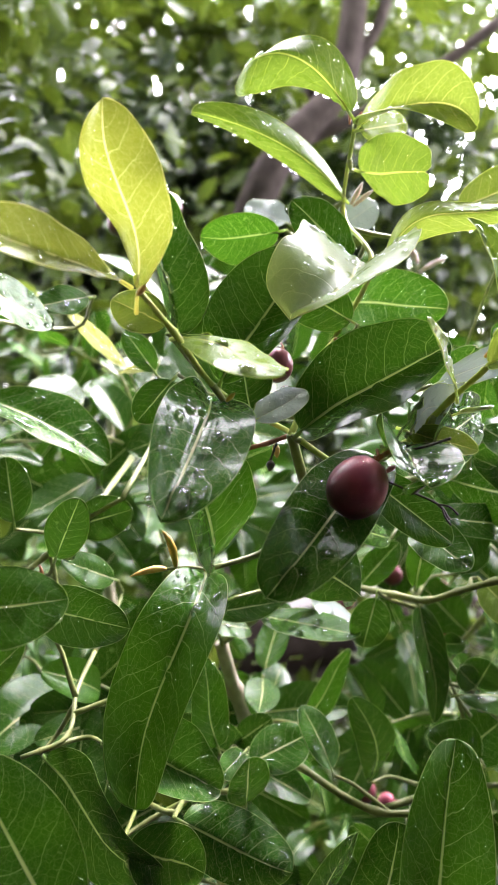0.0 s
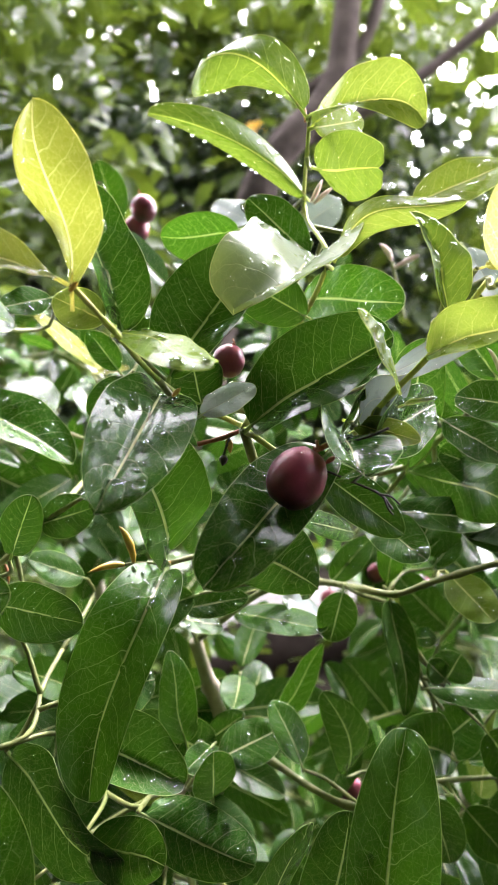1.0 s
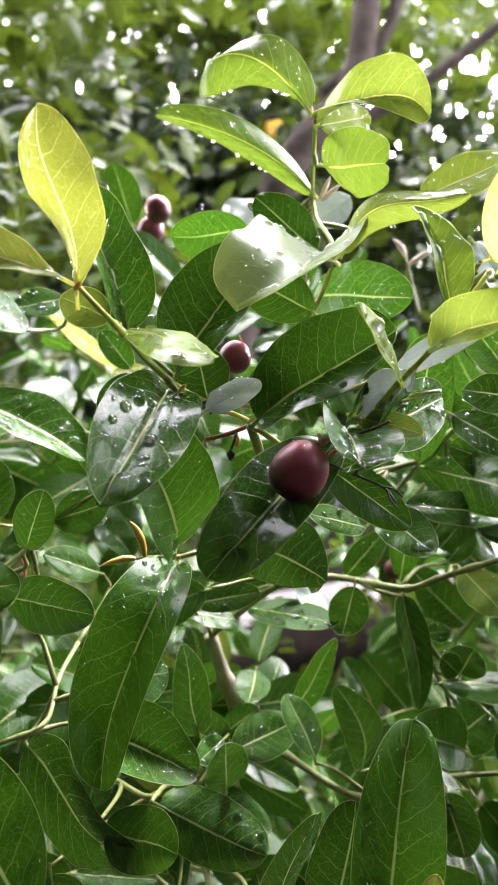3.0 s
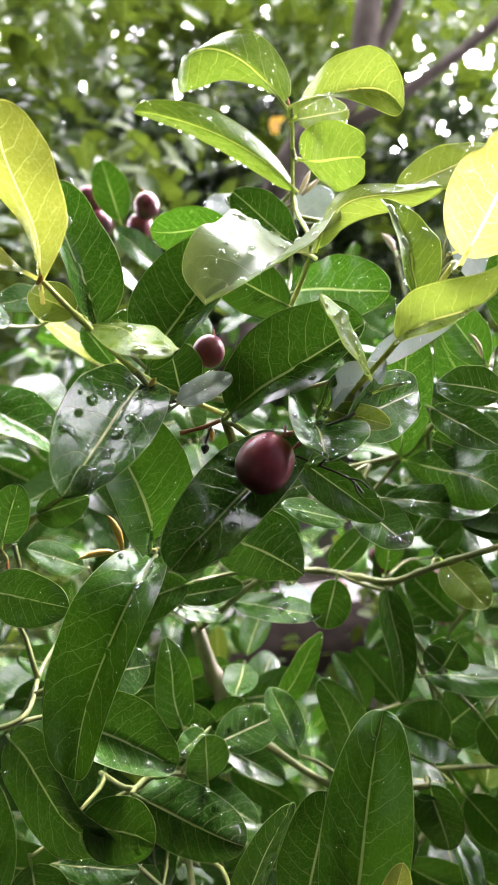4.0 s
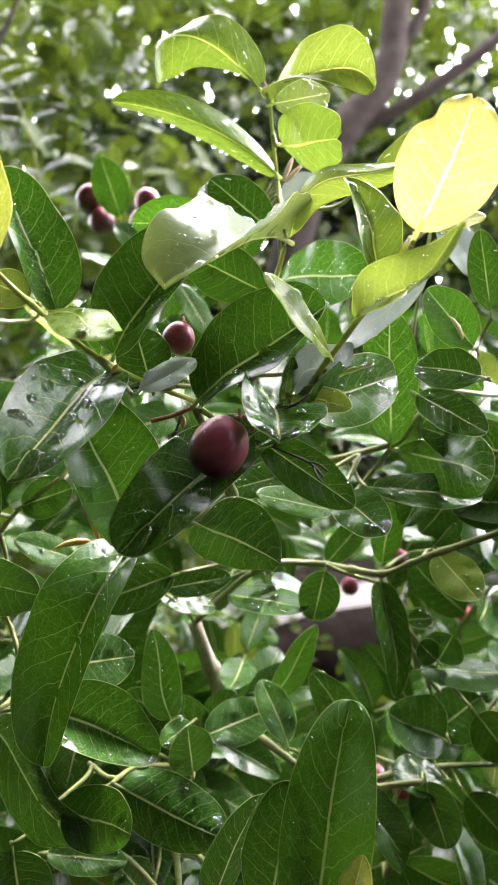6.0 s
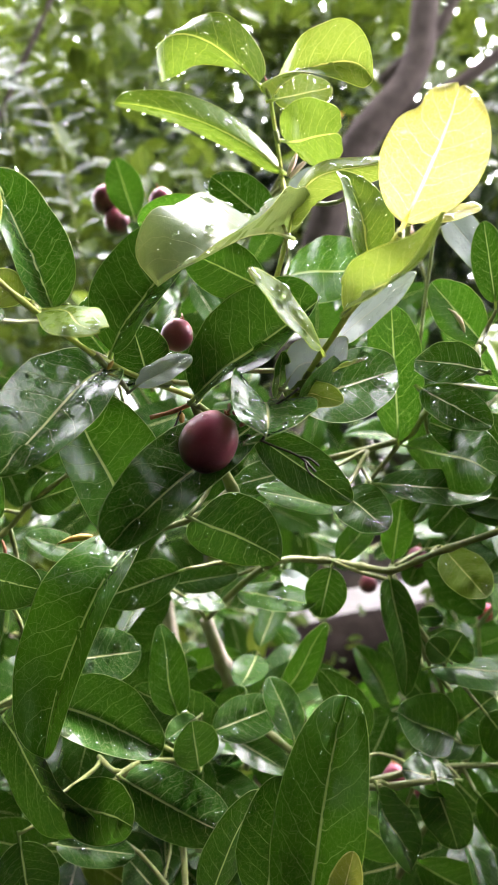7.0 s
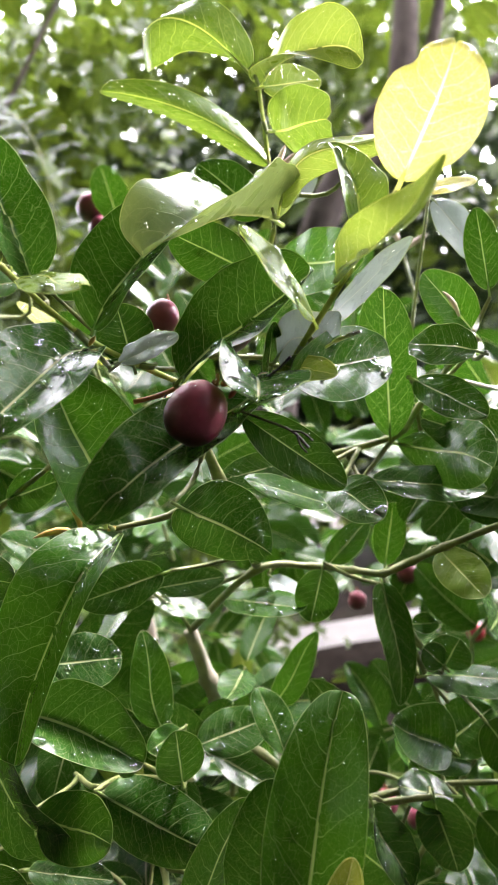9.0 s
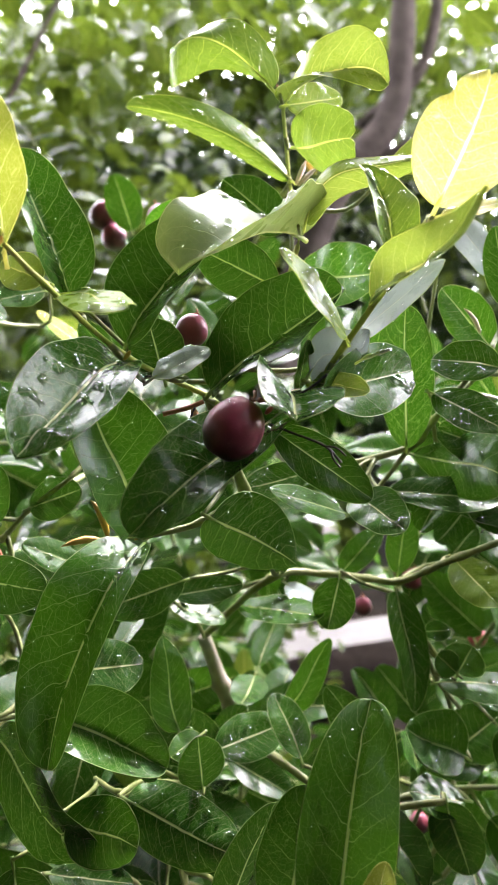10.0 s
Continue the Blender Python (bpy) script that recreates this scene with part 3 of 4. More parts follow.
leaf("fresh", (0.0758, 0.2031, 1.1233), (0.0673, 0.2162, 1.1556), (0.37, -0.82, 0.43), 0.0190, fold=41, arch=0.044, bow=0.047, twist=-5, full=0.529, ovate=0.605, curl=0.013, sway=-0.022)
leaf("mid", (0.0416, 0.2045, 1.0843), (0.0477, 0.1739, 1.0771), (0.35, -0.15, 0.92), 0.0303, fold=34, arch=0.065, bow=-0.033, twist=-14, full=0.427, ovate=0.963, curl=0.047, sway=0.007, pool=1)
leaf("young", (0.0490, 0.2080, 1.0898), (0.0670, 0.1969, 1.0849), (-0.29, -0.74, 0.61), 0.0100, fold=11, arch=0.000, bow=-0.000, twist=0, full=0.504, ovate=0.946, curl=-0.005, sway=0.007)
leaf("dark", (0.0540, 0.1988, 1.0857), (0.0851, 0.2526, 1.0948), (0.86, -0.51, 0.06), 0.0241, fold=18, wet=1)
leaf("pale", (0.0502, 0.2050, 1.0909), (0.0682, 0.2172, 1.1037), (0.69, -0.62, -0.37), 0.0197, fold=8, arch=-0.006, bow=0.001, twist=-5, full=0.470, ovate=0.862, curl=-0.025, sway=-0.094)
leaf("dark", (0.0464, 0.2122, 1.0866), (0.0502, 0.1961, 1.1003), (0.78, -0.29, -0.56), 0.0072)
leaf("dark", (0.0377, 0.2180, 1.0750), (0.0682, 0.2233, 1.0518), (0.28, -0.95, 0.16), 0.0166, fold=15)
leaf("dark", (0.0601, 0.2880, 1.0390), (0.0341, 0.2395, 1.0537), (0.82, -0.29, 0.49), 0.0129)
leaf("dark", (0.0621, 0.2558, 1.0481), (0.0803, 0.2394, 1.0389), (-0.15, -0.61, 0.78), 0.0200, fold=13, arch=0.033, bow=-0.049, twist=-2, full=0.512, ovate=0.902, curl=0.011, sway=-0.022, pool=1)
leaf("dark", (0.0786, 0.2917, 1.0479), (0.1257, 0.3012, 1.0420), (0.22, -0.68, 0.70), 0.0191)
leaf("dark", (0.0916, 0.3159, 1.0616), (0.1221, 0.2694, 1.0529), (-0.79, -0.56, 0.25), 0.0296, fold=-5, arch=-0.072, bow=-0.037, twist=5, full=0.507, ovate=1.194, curl=-0.030, sway=0.015)
leaf("dark", (0.0878, 0.3101, 1.0649), (0.0837, 0.2545, 1.1188), (-0.27, -0.66, -0.70), 0.0235, fold=-0, arch=-0.098, bow=-0.024, twist=8, full=0.507, ovate=0.904, curl=0.036, sway=0.010)
leaf("dark", (0.1114, 0.2362, 1.0931), (0.0912, 0.2474, 1.0978), (-0.31, -0.78, 0.54), 0.0172, fold=11, arch=0.007, bow=0.026, twist=-1, full=0.492, ovate=0.918, curl=0.005, sway=0.002)
leaf("dark", (0.0964, 0.2821, 1.0874), (0.1202, 0.2669, 1.0720), (-0.12, -0.79, 0.60), 0.0186)
leaf("mid", (0.1213, 0.2930, 1.1059), (0.1018, 0.2901, 1.1307), (0.32, -0.94, 0.14), 0.0221)
leaf("dark", (0.0827, 0.3221, 0.9980), (0.0875, 0.3068, 0.9478), (0.45, -0.84, 0.30), 0.0188, fold=18, arch=0.035, bow=-0.034, twist=7, full=0.482, ovate=0.689, curl=-0.011, sway=0.012)
leaf("dark", (0.0568, 0.2956, 1.0101), (0.0512, 0.2935, 0.9884), (0.04, -1.00, 0.09), 0.0190, fold=15, pool=1)
leaf("mid", (0.0067, 0.3354, 0.9876), (0.0495, 0.2907, 0.9949), (-0.47, -0.32, 0.82), 0.0171)
leaf("pale", (0.0315, 0.3254, 1.0006), (0.0500, 0.3010, 0.9923), (-0.21, -0.45, 0.87), 0.0113)
leaf("dark", (-0.0220, 0.3075, 0.9945), (0.0013, 0.3262, 0.9835), (0.56, -0.23, 0.79), 0.0177)
leaf("dark", (-0.0146, 0.2907, 1.0037), (0.0145, 0.2969, 1.0073), (0.11, -0.83, 0.54), 0.0136)
leaf("dark", (-0.0088, 0.2821, 1.0122), (-0.0427, 0.2746, 1.0017), (0.04, -0.87, 0.49), 0.0211)
leaf("dark", (-0.0484, 0.2372, 0.9712), (-0.0087, 0.2454, 0.9504), (0.45, -0.67, 0.59), 0.0391, fold=47, arch=-0.014, bow=-0.036, twist=2, full=0.455, ovate=0.682, curl=0.020, sway=-0.004, pool=1, wet=2)
leaf("dark", (-0.0434, 0.2475, 0.9857), (-0.0233, 0.2680, 0.9814), (0.68, -0.58, 0.45), 0.0223)
leaf("mid", (-0.0116, 0.2785, 0.9492), (-0.0195, 0.2840, 0.9874), (0.57, -0.79, 0.23), 0.0184, fold=7, arch=-0.001, bow=-0.019, twist=-7, full=0.516, ovate=0.681, curl=-0.009, sway=-0.019)
leaf("dark", (-0.0055, 0.3217, 0.9271), (0.0124, 0.3152, 0.9438), (-0.52, -0.82, 0.23), 0.0148)
leaf("dark", (0.0024, 0.2858, 0.9381), (0.0297, 0.3074, 0.9409), (0.36, -0.55, 0.75), 0.0220)
leaf("dark", (0.0009, 0.2630, 0.9340), (0.0020, 0.2521, 0.9597), (0.51, -0.78, -0.35), 0.0194)
leaf("mid", (-0.0004, 0.2675, 0.9531), (-0.0096, 0.2545, 0.9501), (0.50, -0.51, 0.70), 0.0111)
leaf("mid", (0.0383, 0.2894, 0.9341), (0.0256, 0.3049, 0.9556), (0.43, -0.59, 0.68), 0.0181, fold=14, arch=0.016, bow=0.016, twist=0, full=0.489, ovate=0.959, curl=0.002, sway=0.006)
leaf("mid", (0.0286, 0.3263, 0.9379), (0.0513, 0.3342, 0.9716), (0.45, -0.89, -0.10), 0.0179, fold=16, arch=0.020, bow=0.012, twist=-6, full=0.495, ovate=0.767, curl=0.014, sway=0.013)
leaf("dark", (0.0640, 0.3330, 0.9040), (0.0493, 0.3112, 0.9570), (0.43, -0.87, -0.24), 0.0213, fold=10, arch=0.076, bow=0.086, twist=7, full=0.493, ovate=0.948, curl=0.003, sway=0.004)
leaf("mid", (0.0525, 0.1739, 0.9386), (0.0653, 0.2007, 0.9962), (-0.01, -0.91, 0.42), 0.0312, fold=35, arch=0.023, bow=-0.015, twist=2, full=0.373, ovate=0.868, curl=-0.002, sway=0.005, wet=2)
leaf("dark", (0.0397, 0.1886, 0.9371), (0.0469, 0.1921, 0.9748), (0.08, -0.99, 0.08), 0.0231, fold=10, arch=0.008, bow=0.010, twist=-1, full=0.421, ovate=0.925, curl=-0.002, sway=-0.006)
leaf("dark", (0.0195, 0.2026, 0.9253), (0.0362, 0.2044, 0.9627), (0.61, -0.76, -0.24), 0.0187, fold=-1, arch=-0.026, bow=-0.010, twist=-0, full=0.397, ovate=0.934, curl=0.001, sway=-0.006)
leaf("lemon", (0.0619, 0.1708, 0.9490), (0.0668, 0.1731, 0.9664), (-0.07, -0.99, 0.15), 0.0093, fold=20)
leaf("mid", (-0.0426, 0.1613, 0.9598), (-0.0692, 0.1647, 1.0078), (0.46, -0.83, 0.31), 0.0293)
leaf("mid", (-0.0730, 0.1562, 1.0468), (-0.0450, 0.1714, 1.0470), (0.42, -0.78, 0.46), 0.0211)
leaf("mid", (-0.0749, 0.1770, 1.0168), (-0.0589, 0.1781, 1.0325), (-0.23, -0.93, 0.30), 0.0099)
leaf("dark", (-0.0755, 0.2461, 0.9603), (-0.0266, 0.2228, 0.9335), (-0.42, -0.91, 0.02), 0.0357, fold=13, arch=0.097, bow=0.005, twist=-29, full=0.450, ovate=0.926, curl=-0.004, sway=-0.058, pool=1)
leaf("mid", (-0.0389, 0.2229, 0.9435), (-0.0125, 0.2196, 0.9365), (-0.07, -0.98, 0.21), 0.0244, fold=5, arch=-0.001, bow=-0.003, twist=6, full=0.466, ovate=1.004, curl=0.008, sway=0.023, pool=1)
leaf("dark", (-0.0226, 0.2392, 0.9417), (0.0184, 0.2347, 0.9260), (0.07, -0.89, 0.44), 0.0264, fold=-17, arch=0.021, bow=0.012, twist=-14, full=0.388, ovate=0.890, curl=0.013, sway=-0.008, pool=1, wet=2)
leaf("dark", (-0.0604, 0.2264, 0.9224), (-0.0554, 0.2225, 0.8939), (0.54, -0.81, 0.21), 0.0248)
leaf("dark", (-0.0274, 0.2815, 0.8631), (-0.0392, 0.2798, 0.8788), (0.64, -0.65, 0.41), 0.0218)
leaf("dark", (-0.0610, 0.2558, 0.9006), (-0.0289, 0.2622, 0.8943), (0.26, -0.53, 0.81), 0.0153)
leaf("dark", (-0.1093, 0.2823, 1.0960), (-0.0606, 0.2866, 1.0687), (0.45, -0.51, 0.73), 0.0357, fold=26, arch=0.034, bow=-0.020, twist=1, full=0.492, ovate=0.921, curl=-0.002, sway=0.005)
leaf("dark", (-0.0698, 0.2692, 1.0455), (-0.0464, 0.2672, 1.0532), (-0.16, -0.96, 0.24), 0.0181)
leaf("dark", (-0.0775, 0.2355, 1.0237), (-0.0370, 0.2114, 1.0248), (-0.50, -0.83, 0.25), 0.0201)
leaf("dark", (-0.0633, 0.2210, 1.0449), (-0.0531, 0.2126, 1.0661), (-0.03, -0.93, -0.36), 0.0142)
leaf("dark", (-0.0626, 0.3071, 1.0131), (-0.0783, 0.2781, 1.0290), (0.90, -0.37, 0.22), 0.0151)
leaf("dark", (-0.0979, 0.2775, 1.0450), (-0.1019, 0.2795, 1.0720), (0.51, -0.85, 0.14), 0.0178)
leaf("mid", (0.1088, 0.3056, 0.9291), (0.0842, 0.3047, 0.9414), (0.35, -0.68, 0.65), 0.0335, fold=28, arch=-0.007, bow=-0.028, twist=-4, full=0.493, ovate=0.794, curl=0.012, sway=0.020)
leaf("mid", (0.1080, 0.3326, 0.9176), (0.1324, 0.3384, 0.9346), (-0.28, -0.71, 0.65), 0.0291)
leaf("dark", (0.1098, 0.3145, 0.9046), (0.0859, 0.3124, 0.9087), (0.18, -0.27, 0.95), 0.0250, fold=6, arch=-0.007, bow=-0.001, twist=3, full=0.489, ovate=1.011, curl=-0.007, sway=-0.008)
leaf("dark", (0.1005, 0.3043, 0.9091), (0.1092, 0.3025, 0.8785), (-0.20, -0.98, 0.00), 0.0227, fold=8, arch=-0.002, bow=0.006, twist=3, full=0.465, ovate=0.849, curl=-0.014, sway=0.013)
leaf("dark", (0.0740, 0.2843, 0.9161), (0.0876, 0.2861, 0.8794), (0.78, -0.57, 0.26), 0.0242, fold=25, arch=-0.011, bow=0.006, twist=-0, full=0.501, ovate=0.931, curl=-0.024, sway=0.028)
leaf("mid", (0.0992, 0.3083, 0.9607), (0.1423, 0.3110, 0.9591), (0.05, -0.25, 0.97), 0.0234, fold=-5, arch=0.004, bow=0.008, twist=-8, full=0.492, ovate=1.036, curl=0.006, sway=-0.010)
leaf("mid", (0.1075, 0.3088, 0.9649), (0.1143, 0.3103, 0.9761), (-0.44, -0.81, 0.38), 0.0197)
leaf("mid", (0.1068, 0.3087, 0.9649), (0.0986, 0.3086, 0.9730), (0.30, -0.91, 0.29), 0.0127)
leaf("young", (0.1068, 0.3045, 1.0157), (0.1206, 0.2847, 1.0008), (-0.12, -0.65, 0.75), 0.0202)
leaf("mid", (0.0852, 0.3420, 1.0020), (0.0904, 0.3445, 1.0322), (0.13, -0.99, 0.06), 0.0165)
leaf("mid", (0.0574, 0.3464, 1.0011), (0.0779, 0.3517, 1.0229), (-0.33, -0.80, 0.51), 0.0170)
leaf("dark", (0.1137, 0.3584, 1.0068), (0.1269, 0.3618, 1.0219), (-0.30, -0.84, 0.46), 0.0154)
leaf("pale", (0.0022, 0.2066, 1.0923), (0.0186, 0.2145, 1.1013), (-0.03, -0.73, 0.69), 0.0116)
leaf("dark", (0.0007, 0.2245, 1.0942), (-0.0029, 0.2210, 1.1130), (0.47, -0.88, -0.07), 0.0194)
leaf("dark", (0.0466, 0.2753, 1.0574), (0.0185, 0.2691, 1.0508), (0.05, -0.82, 0.57), 0.0159)
leaf("mid", (-0.0718, 0.4344, 1.2075), (-0.0835, 0.4370, 1.2466), (0.28, -0.95, 0.15), 0.0242)
leaf("pale", (0.1073, 0.2927, 1.1599), (0.1260, 0.2954, 1.1351), (0.46, -0.85, 0.25), 0.0208)
leaf("dark", (0.1235, 0.2737, 1.1193), (0.1199, 0.2744, 1.1499), (-0.01, -1.00, 0.02), 0.0136)
leaf("yellow", (0.0913, 0.2168, 1.1387), (0.1099, 0.2208, 1.1423), (0.04, -0.76, 0.65), 0.0076)
leaf("mid", (0.1228, 0.3244, 0.8910), (0.1452, 0.3243, 0.8649), (0.24, -0.95, 0.21), 0.0225)
leaf("mid", (0.0959, 0.3288, 0.9770), (0.1080, 0.3300, 0.9772), (0.06, -0.76, 0.64), 0.0108)
leaf("mid", (0.1204, 0.2885, 0.9493), (0.1346, 0.2883, 0.9302), (0.15, -0.98, 0.12), 0.0211)
leaf("dark", (-0.0726, 0.2560, 1.0139), (-0.0541, 0.2573, 1.0093), (0.22, -0.68, 0.70), 0.0172)
leaf("dark", (-0.0644, 0.2997, 0.9206), (-0.0702, 0.2976, 0.9020), (0.21, -0.98, 0.04), 0.0203)
leaf("dark", (0.1130, 0.3153, 1.0407), (0.1454, 0.3177, 1.0332), (0.15, -0.93, 0.35), 0.0268)
leaf("mid", (-0.0271, 0.2375, 1.1044), (-0.0380, 0.2311, 1.0899), (-0.2, -0.9, 0.3), 0.0150, fold=8)
leaf("dark", (0.0069, 0.2196, 1.0931), (-0.0026, 0.2095, 1.0923), (0.0, -0.4, 0.9), 0.0090, fold=25)
leaf("lemon", (-0.0735, 0.3821, 1.1108), (-0.0533, 0.3728, 1.1128), (0.0, -0.7, 0.7), 0.0075, fold=20)
leaf("mid", (-0.0428, 0.2976, 1.1092), (-0.0561, 0.2985, 1.1264), (0.3, -0.9, 0.3), 0.0130, fold=12)
leaf("mid", (-0.0239, 0.2237, 1.1194), (-0.0109, 0.2210, 1.1190), (0.0, -0.9, 0.4), 0.0100, fold=10)
leaf("young", (0.0654, 0.2126, 1.0953), (0.0739, 0.2080, 1.0973), (0.0, -0.5, 0.85), 0.0030, fold=15)

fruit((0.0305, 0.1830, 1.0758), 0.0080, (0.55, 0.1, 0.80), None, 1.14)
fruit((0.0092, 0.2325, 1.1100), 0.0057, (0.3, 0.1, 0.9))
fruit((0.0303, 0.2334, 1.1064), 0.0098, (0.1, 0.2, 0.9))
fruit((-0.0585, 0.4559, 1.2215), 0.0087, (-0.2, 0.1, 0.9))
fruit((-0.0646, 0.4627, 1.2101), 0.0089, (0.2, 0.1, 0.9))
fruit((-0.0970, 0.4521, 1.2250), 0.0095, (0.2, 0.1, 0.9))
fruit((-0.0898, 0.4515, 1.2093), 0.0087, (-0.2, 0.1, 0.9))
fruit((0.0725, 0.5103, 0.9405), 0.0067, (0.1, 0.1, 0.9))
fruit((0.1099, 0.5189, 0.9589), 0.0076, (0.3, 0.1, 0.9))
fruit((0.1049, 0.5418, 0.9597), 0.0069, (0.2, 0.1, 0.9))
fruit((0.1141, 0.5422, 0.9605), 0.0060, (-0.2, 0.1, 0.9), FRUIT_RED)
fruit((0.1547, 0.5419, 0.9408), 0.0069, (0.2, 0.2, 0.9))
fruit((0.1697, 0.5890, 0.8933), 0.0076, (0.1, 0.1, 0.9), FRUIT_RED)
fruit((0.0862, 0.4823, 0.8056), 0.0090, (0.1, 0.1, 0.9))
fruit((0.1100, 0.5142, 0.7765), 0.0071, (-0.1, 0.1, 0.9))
bud((-0.0254, 0.2377, 1.0383), (-0.0297, 0.2336, 1.0520), .0016, BUD, "orange young leaf bud")
bud((-0.0287, 0.2375, 1.0373), (-0.0407, 0.2320, 1.0358), .0014, BUD, "orange young leaf bud")
stalk([(-0.0138, 0.2390, 1.0371), (-0.0215, 0.2378, 1.0381), (-0.0293, 0.2375, 1.0373)], .0006, TWIG, "slender green leaf stalk")
bud((0.0425, 0.3078, 1.1840), (0.0473, 0.3066, 1.1935), .0013, PINK, "pale pink flower bud")
bud((0.0436, 0.3077, 1.1832), (0.0523, 0.3065, 1.1901), .0011, PINK, "pale pink flower bud")
bud((0.1079, 0.4635, 1.1882), (0.0987, 0.4590, 1.1986), .0022, PINK, "pale pink flower bud")
bud((0.1097, 0.4632, 1.1825), (0.1259, 0.4593, 1.1908), .0020, PINK, "pale pink flower bud")
stalk([(0.1182, 0.4659, 1.1486), (0.1125, 0.4675, 1.1718), (0.1079, 0.4635, 1.1882)], .0012, TWIG, "green flower stalk")
bud((0.1095, 0.2559, 1.1072), (0.1032, 0.2509, 1.1156), .0009, CREAM, "cream coloured leaf bud")
bud((0.0383, 0.2858, 1.2100), (0.0371, 0.2828, 1.2166), .0007, THORN, "red brown thorn")
bud((0.0401, 0.2862, 1.2097), (0.0430, 0.2839, 1.2145), .0007, THORN, "red brown thorn")
bud((0.0444, 0.2679, 1.1505), (0.0466, 0.2654, 1.1526), .0008, BUD, "orange leaf node")
bud((0.0696, 0.2029, 1.1122), (0.0717, 0.2013, 1.1138), .0008, BUD, "orange leaf node")
bud((0.0589, 0.2123, 1.0987), (0.0611, 0.2108, 1.1008), .0008, BUD, "orange leaf node")
bud((-0.0064, 0.2048, 1.0979), (-0.0037, 0.2035, 1.1005), .0008, BUD, "orange leaf node")
bud((-0.0263, 0.1668, 1.1240), (-0.0240, 0.1650, 1.1259), .0008, BUD, "orange leaf node")
bud((-0.0151, 0.2369, 1.0372), (-0.0115, 0.2352, 1.0389), .0008, BUD, "orange leaf node")
stalk([(0.0153, 0.2335, 1.0868), (0.0074, 0.2320, 1.0836), (-0.0013, 0.2296, 1.0815)], .0009, THORN, "red brown dry fruit stalk")
bud((0.0088, 0.2320, 1.0830), (0.0098, 0.2307, 1.0783), .0014, BUD, "shrivelled orange brown fruit bud")
stalk([(0.0097, 0.2311, 1.0836), (0.0083, 0.2298, 1.0798), (0.0074, 0.2285, 1.0770)], .0004, DRY, "black dry flower stalk")
bud((0.0076, 0.2286, 1.0776), (0.0073, 0.2273, 1.0742), .0016, DRY, "black dry flower bud")
stalk([(0.0391, 0.1949, 1.0766), (0.0466, 0.1922, 1.0736), (0.0545, 0.1916, 1.0701), (0.0587, 0.1943, 1.0654)], .0004, DRY, "black dry flower stalk")
stalk([(0.0545, 0.1916, 1.0701), (0.0575, 0.1902, 1.0696), (0.0601, 0.1906, 1.0673)], .0003, DRY, "black dry flower stalk")
stalk([(0.0560, 0.1919, 1.0685), (0.0568, 0.1909, 1.0662), (0.0584, 0.1911, 1.0642)], .0003, DRY, "black dry flower stalk")
stalk([(0.0474, 0.1962, 1.0849), (0.0519, 0.1905, 1.0870), (0.0555, 0.1848, 1.0893)], .0004, DRY, "black dry flower stalk")
stalk([(0.0472, 0.2043, 1.0851), (0.0418, 0.1950, 1.0847), (0.0369, 0.1878, 1.0833)], .0008, THORN, "brown fruit stalk")
bud((0.0387, 0.1865, 1.0795), (0.0410, 0.1847, 1.0814), .0008, THORN, "red brown thorn")
bud((-0.0852, 0.2703, 1.0290), (-0.0836, 0.2697, 1.0196), .0008, THORN, "red brown thorn")

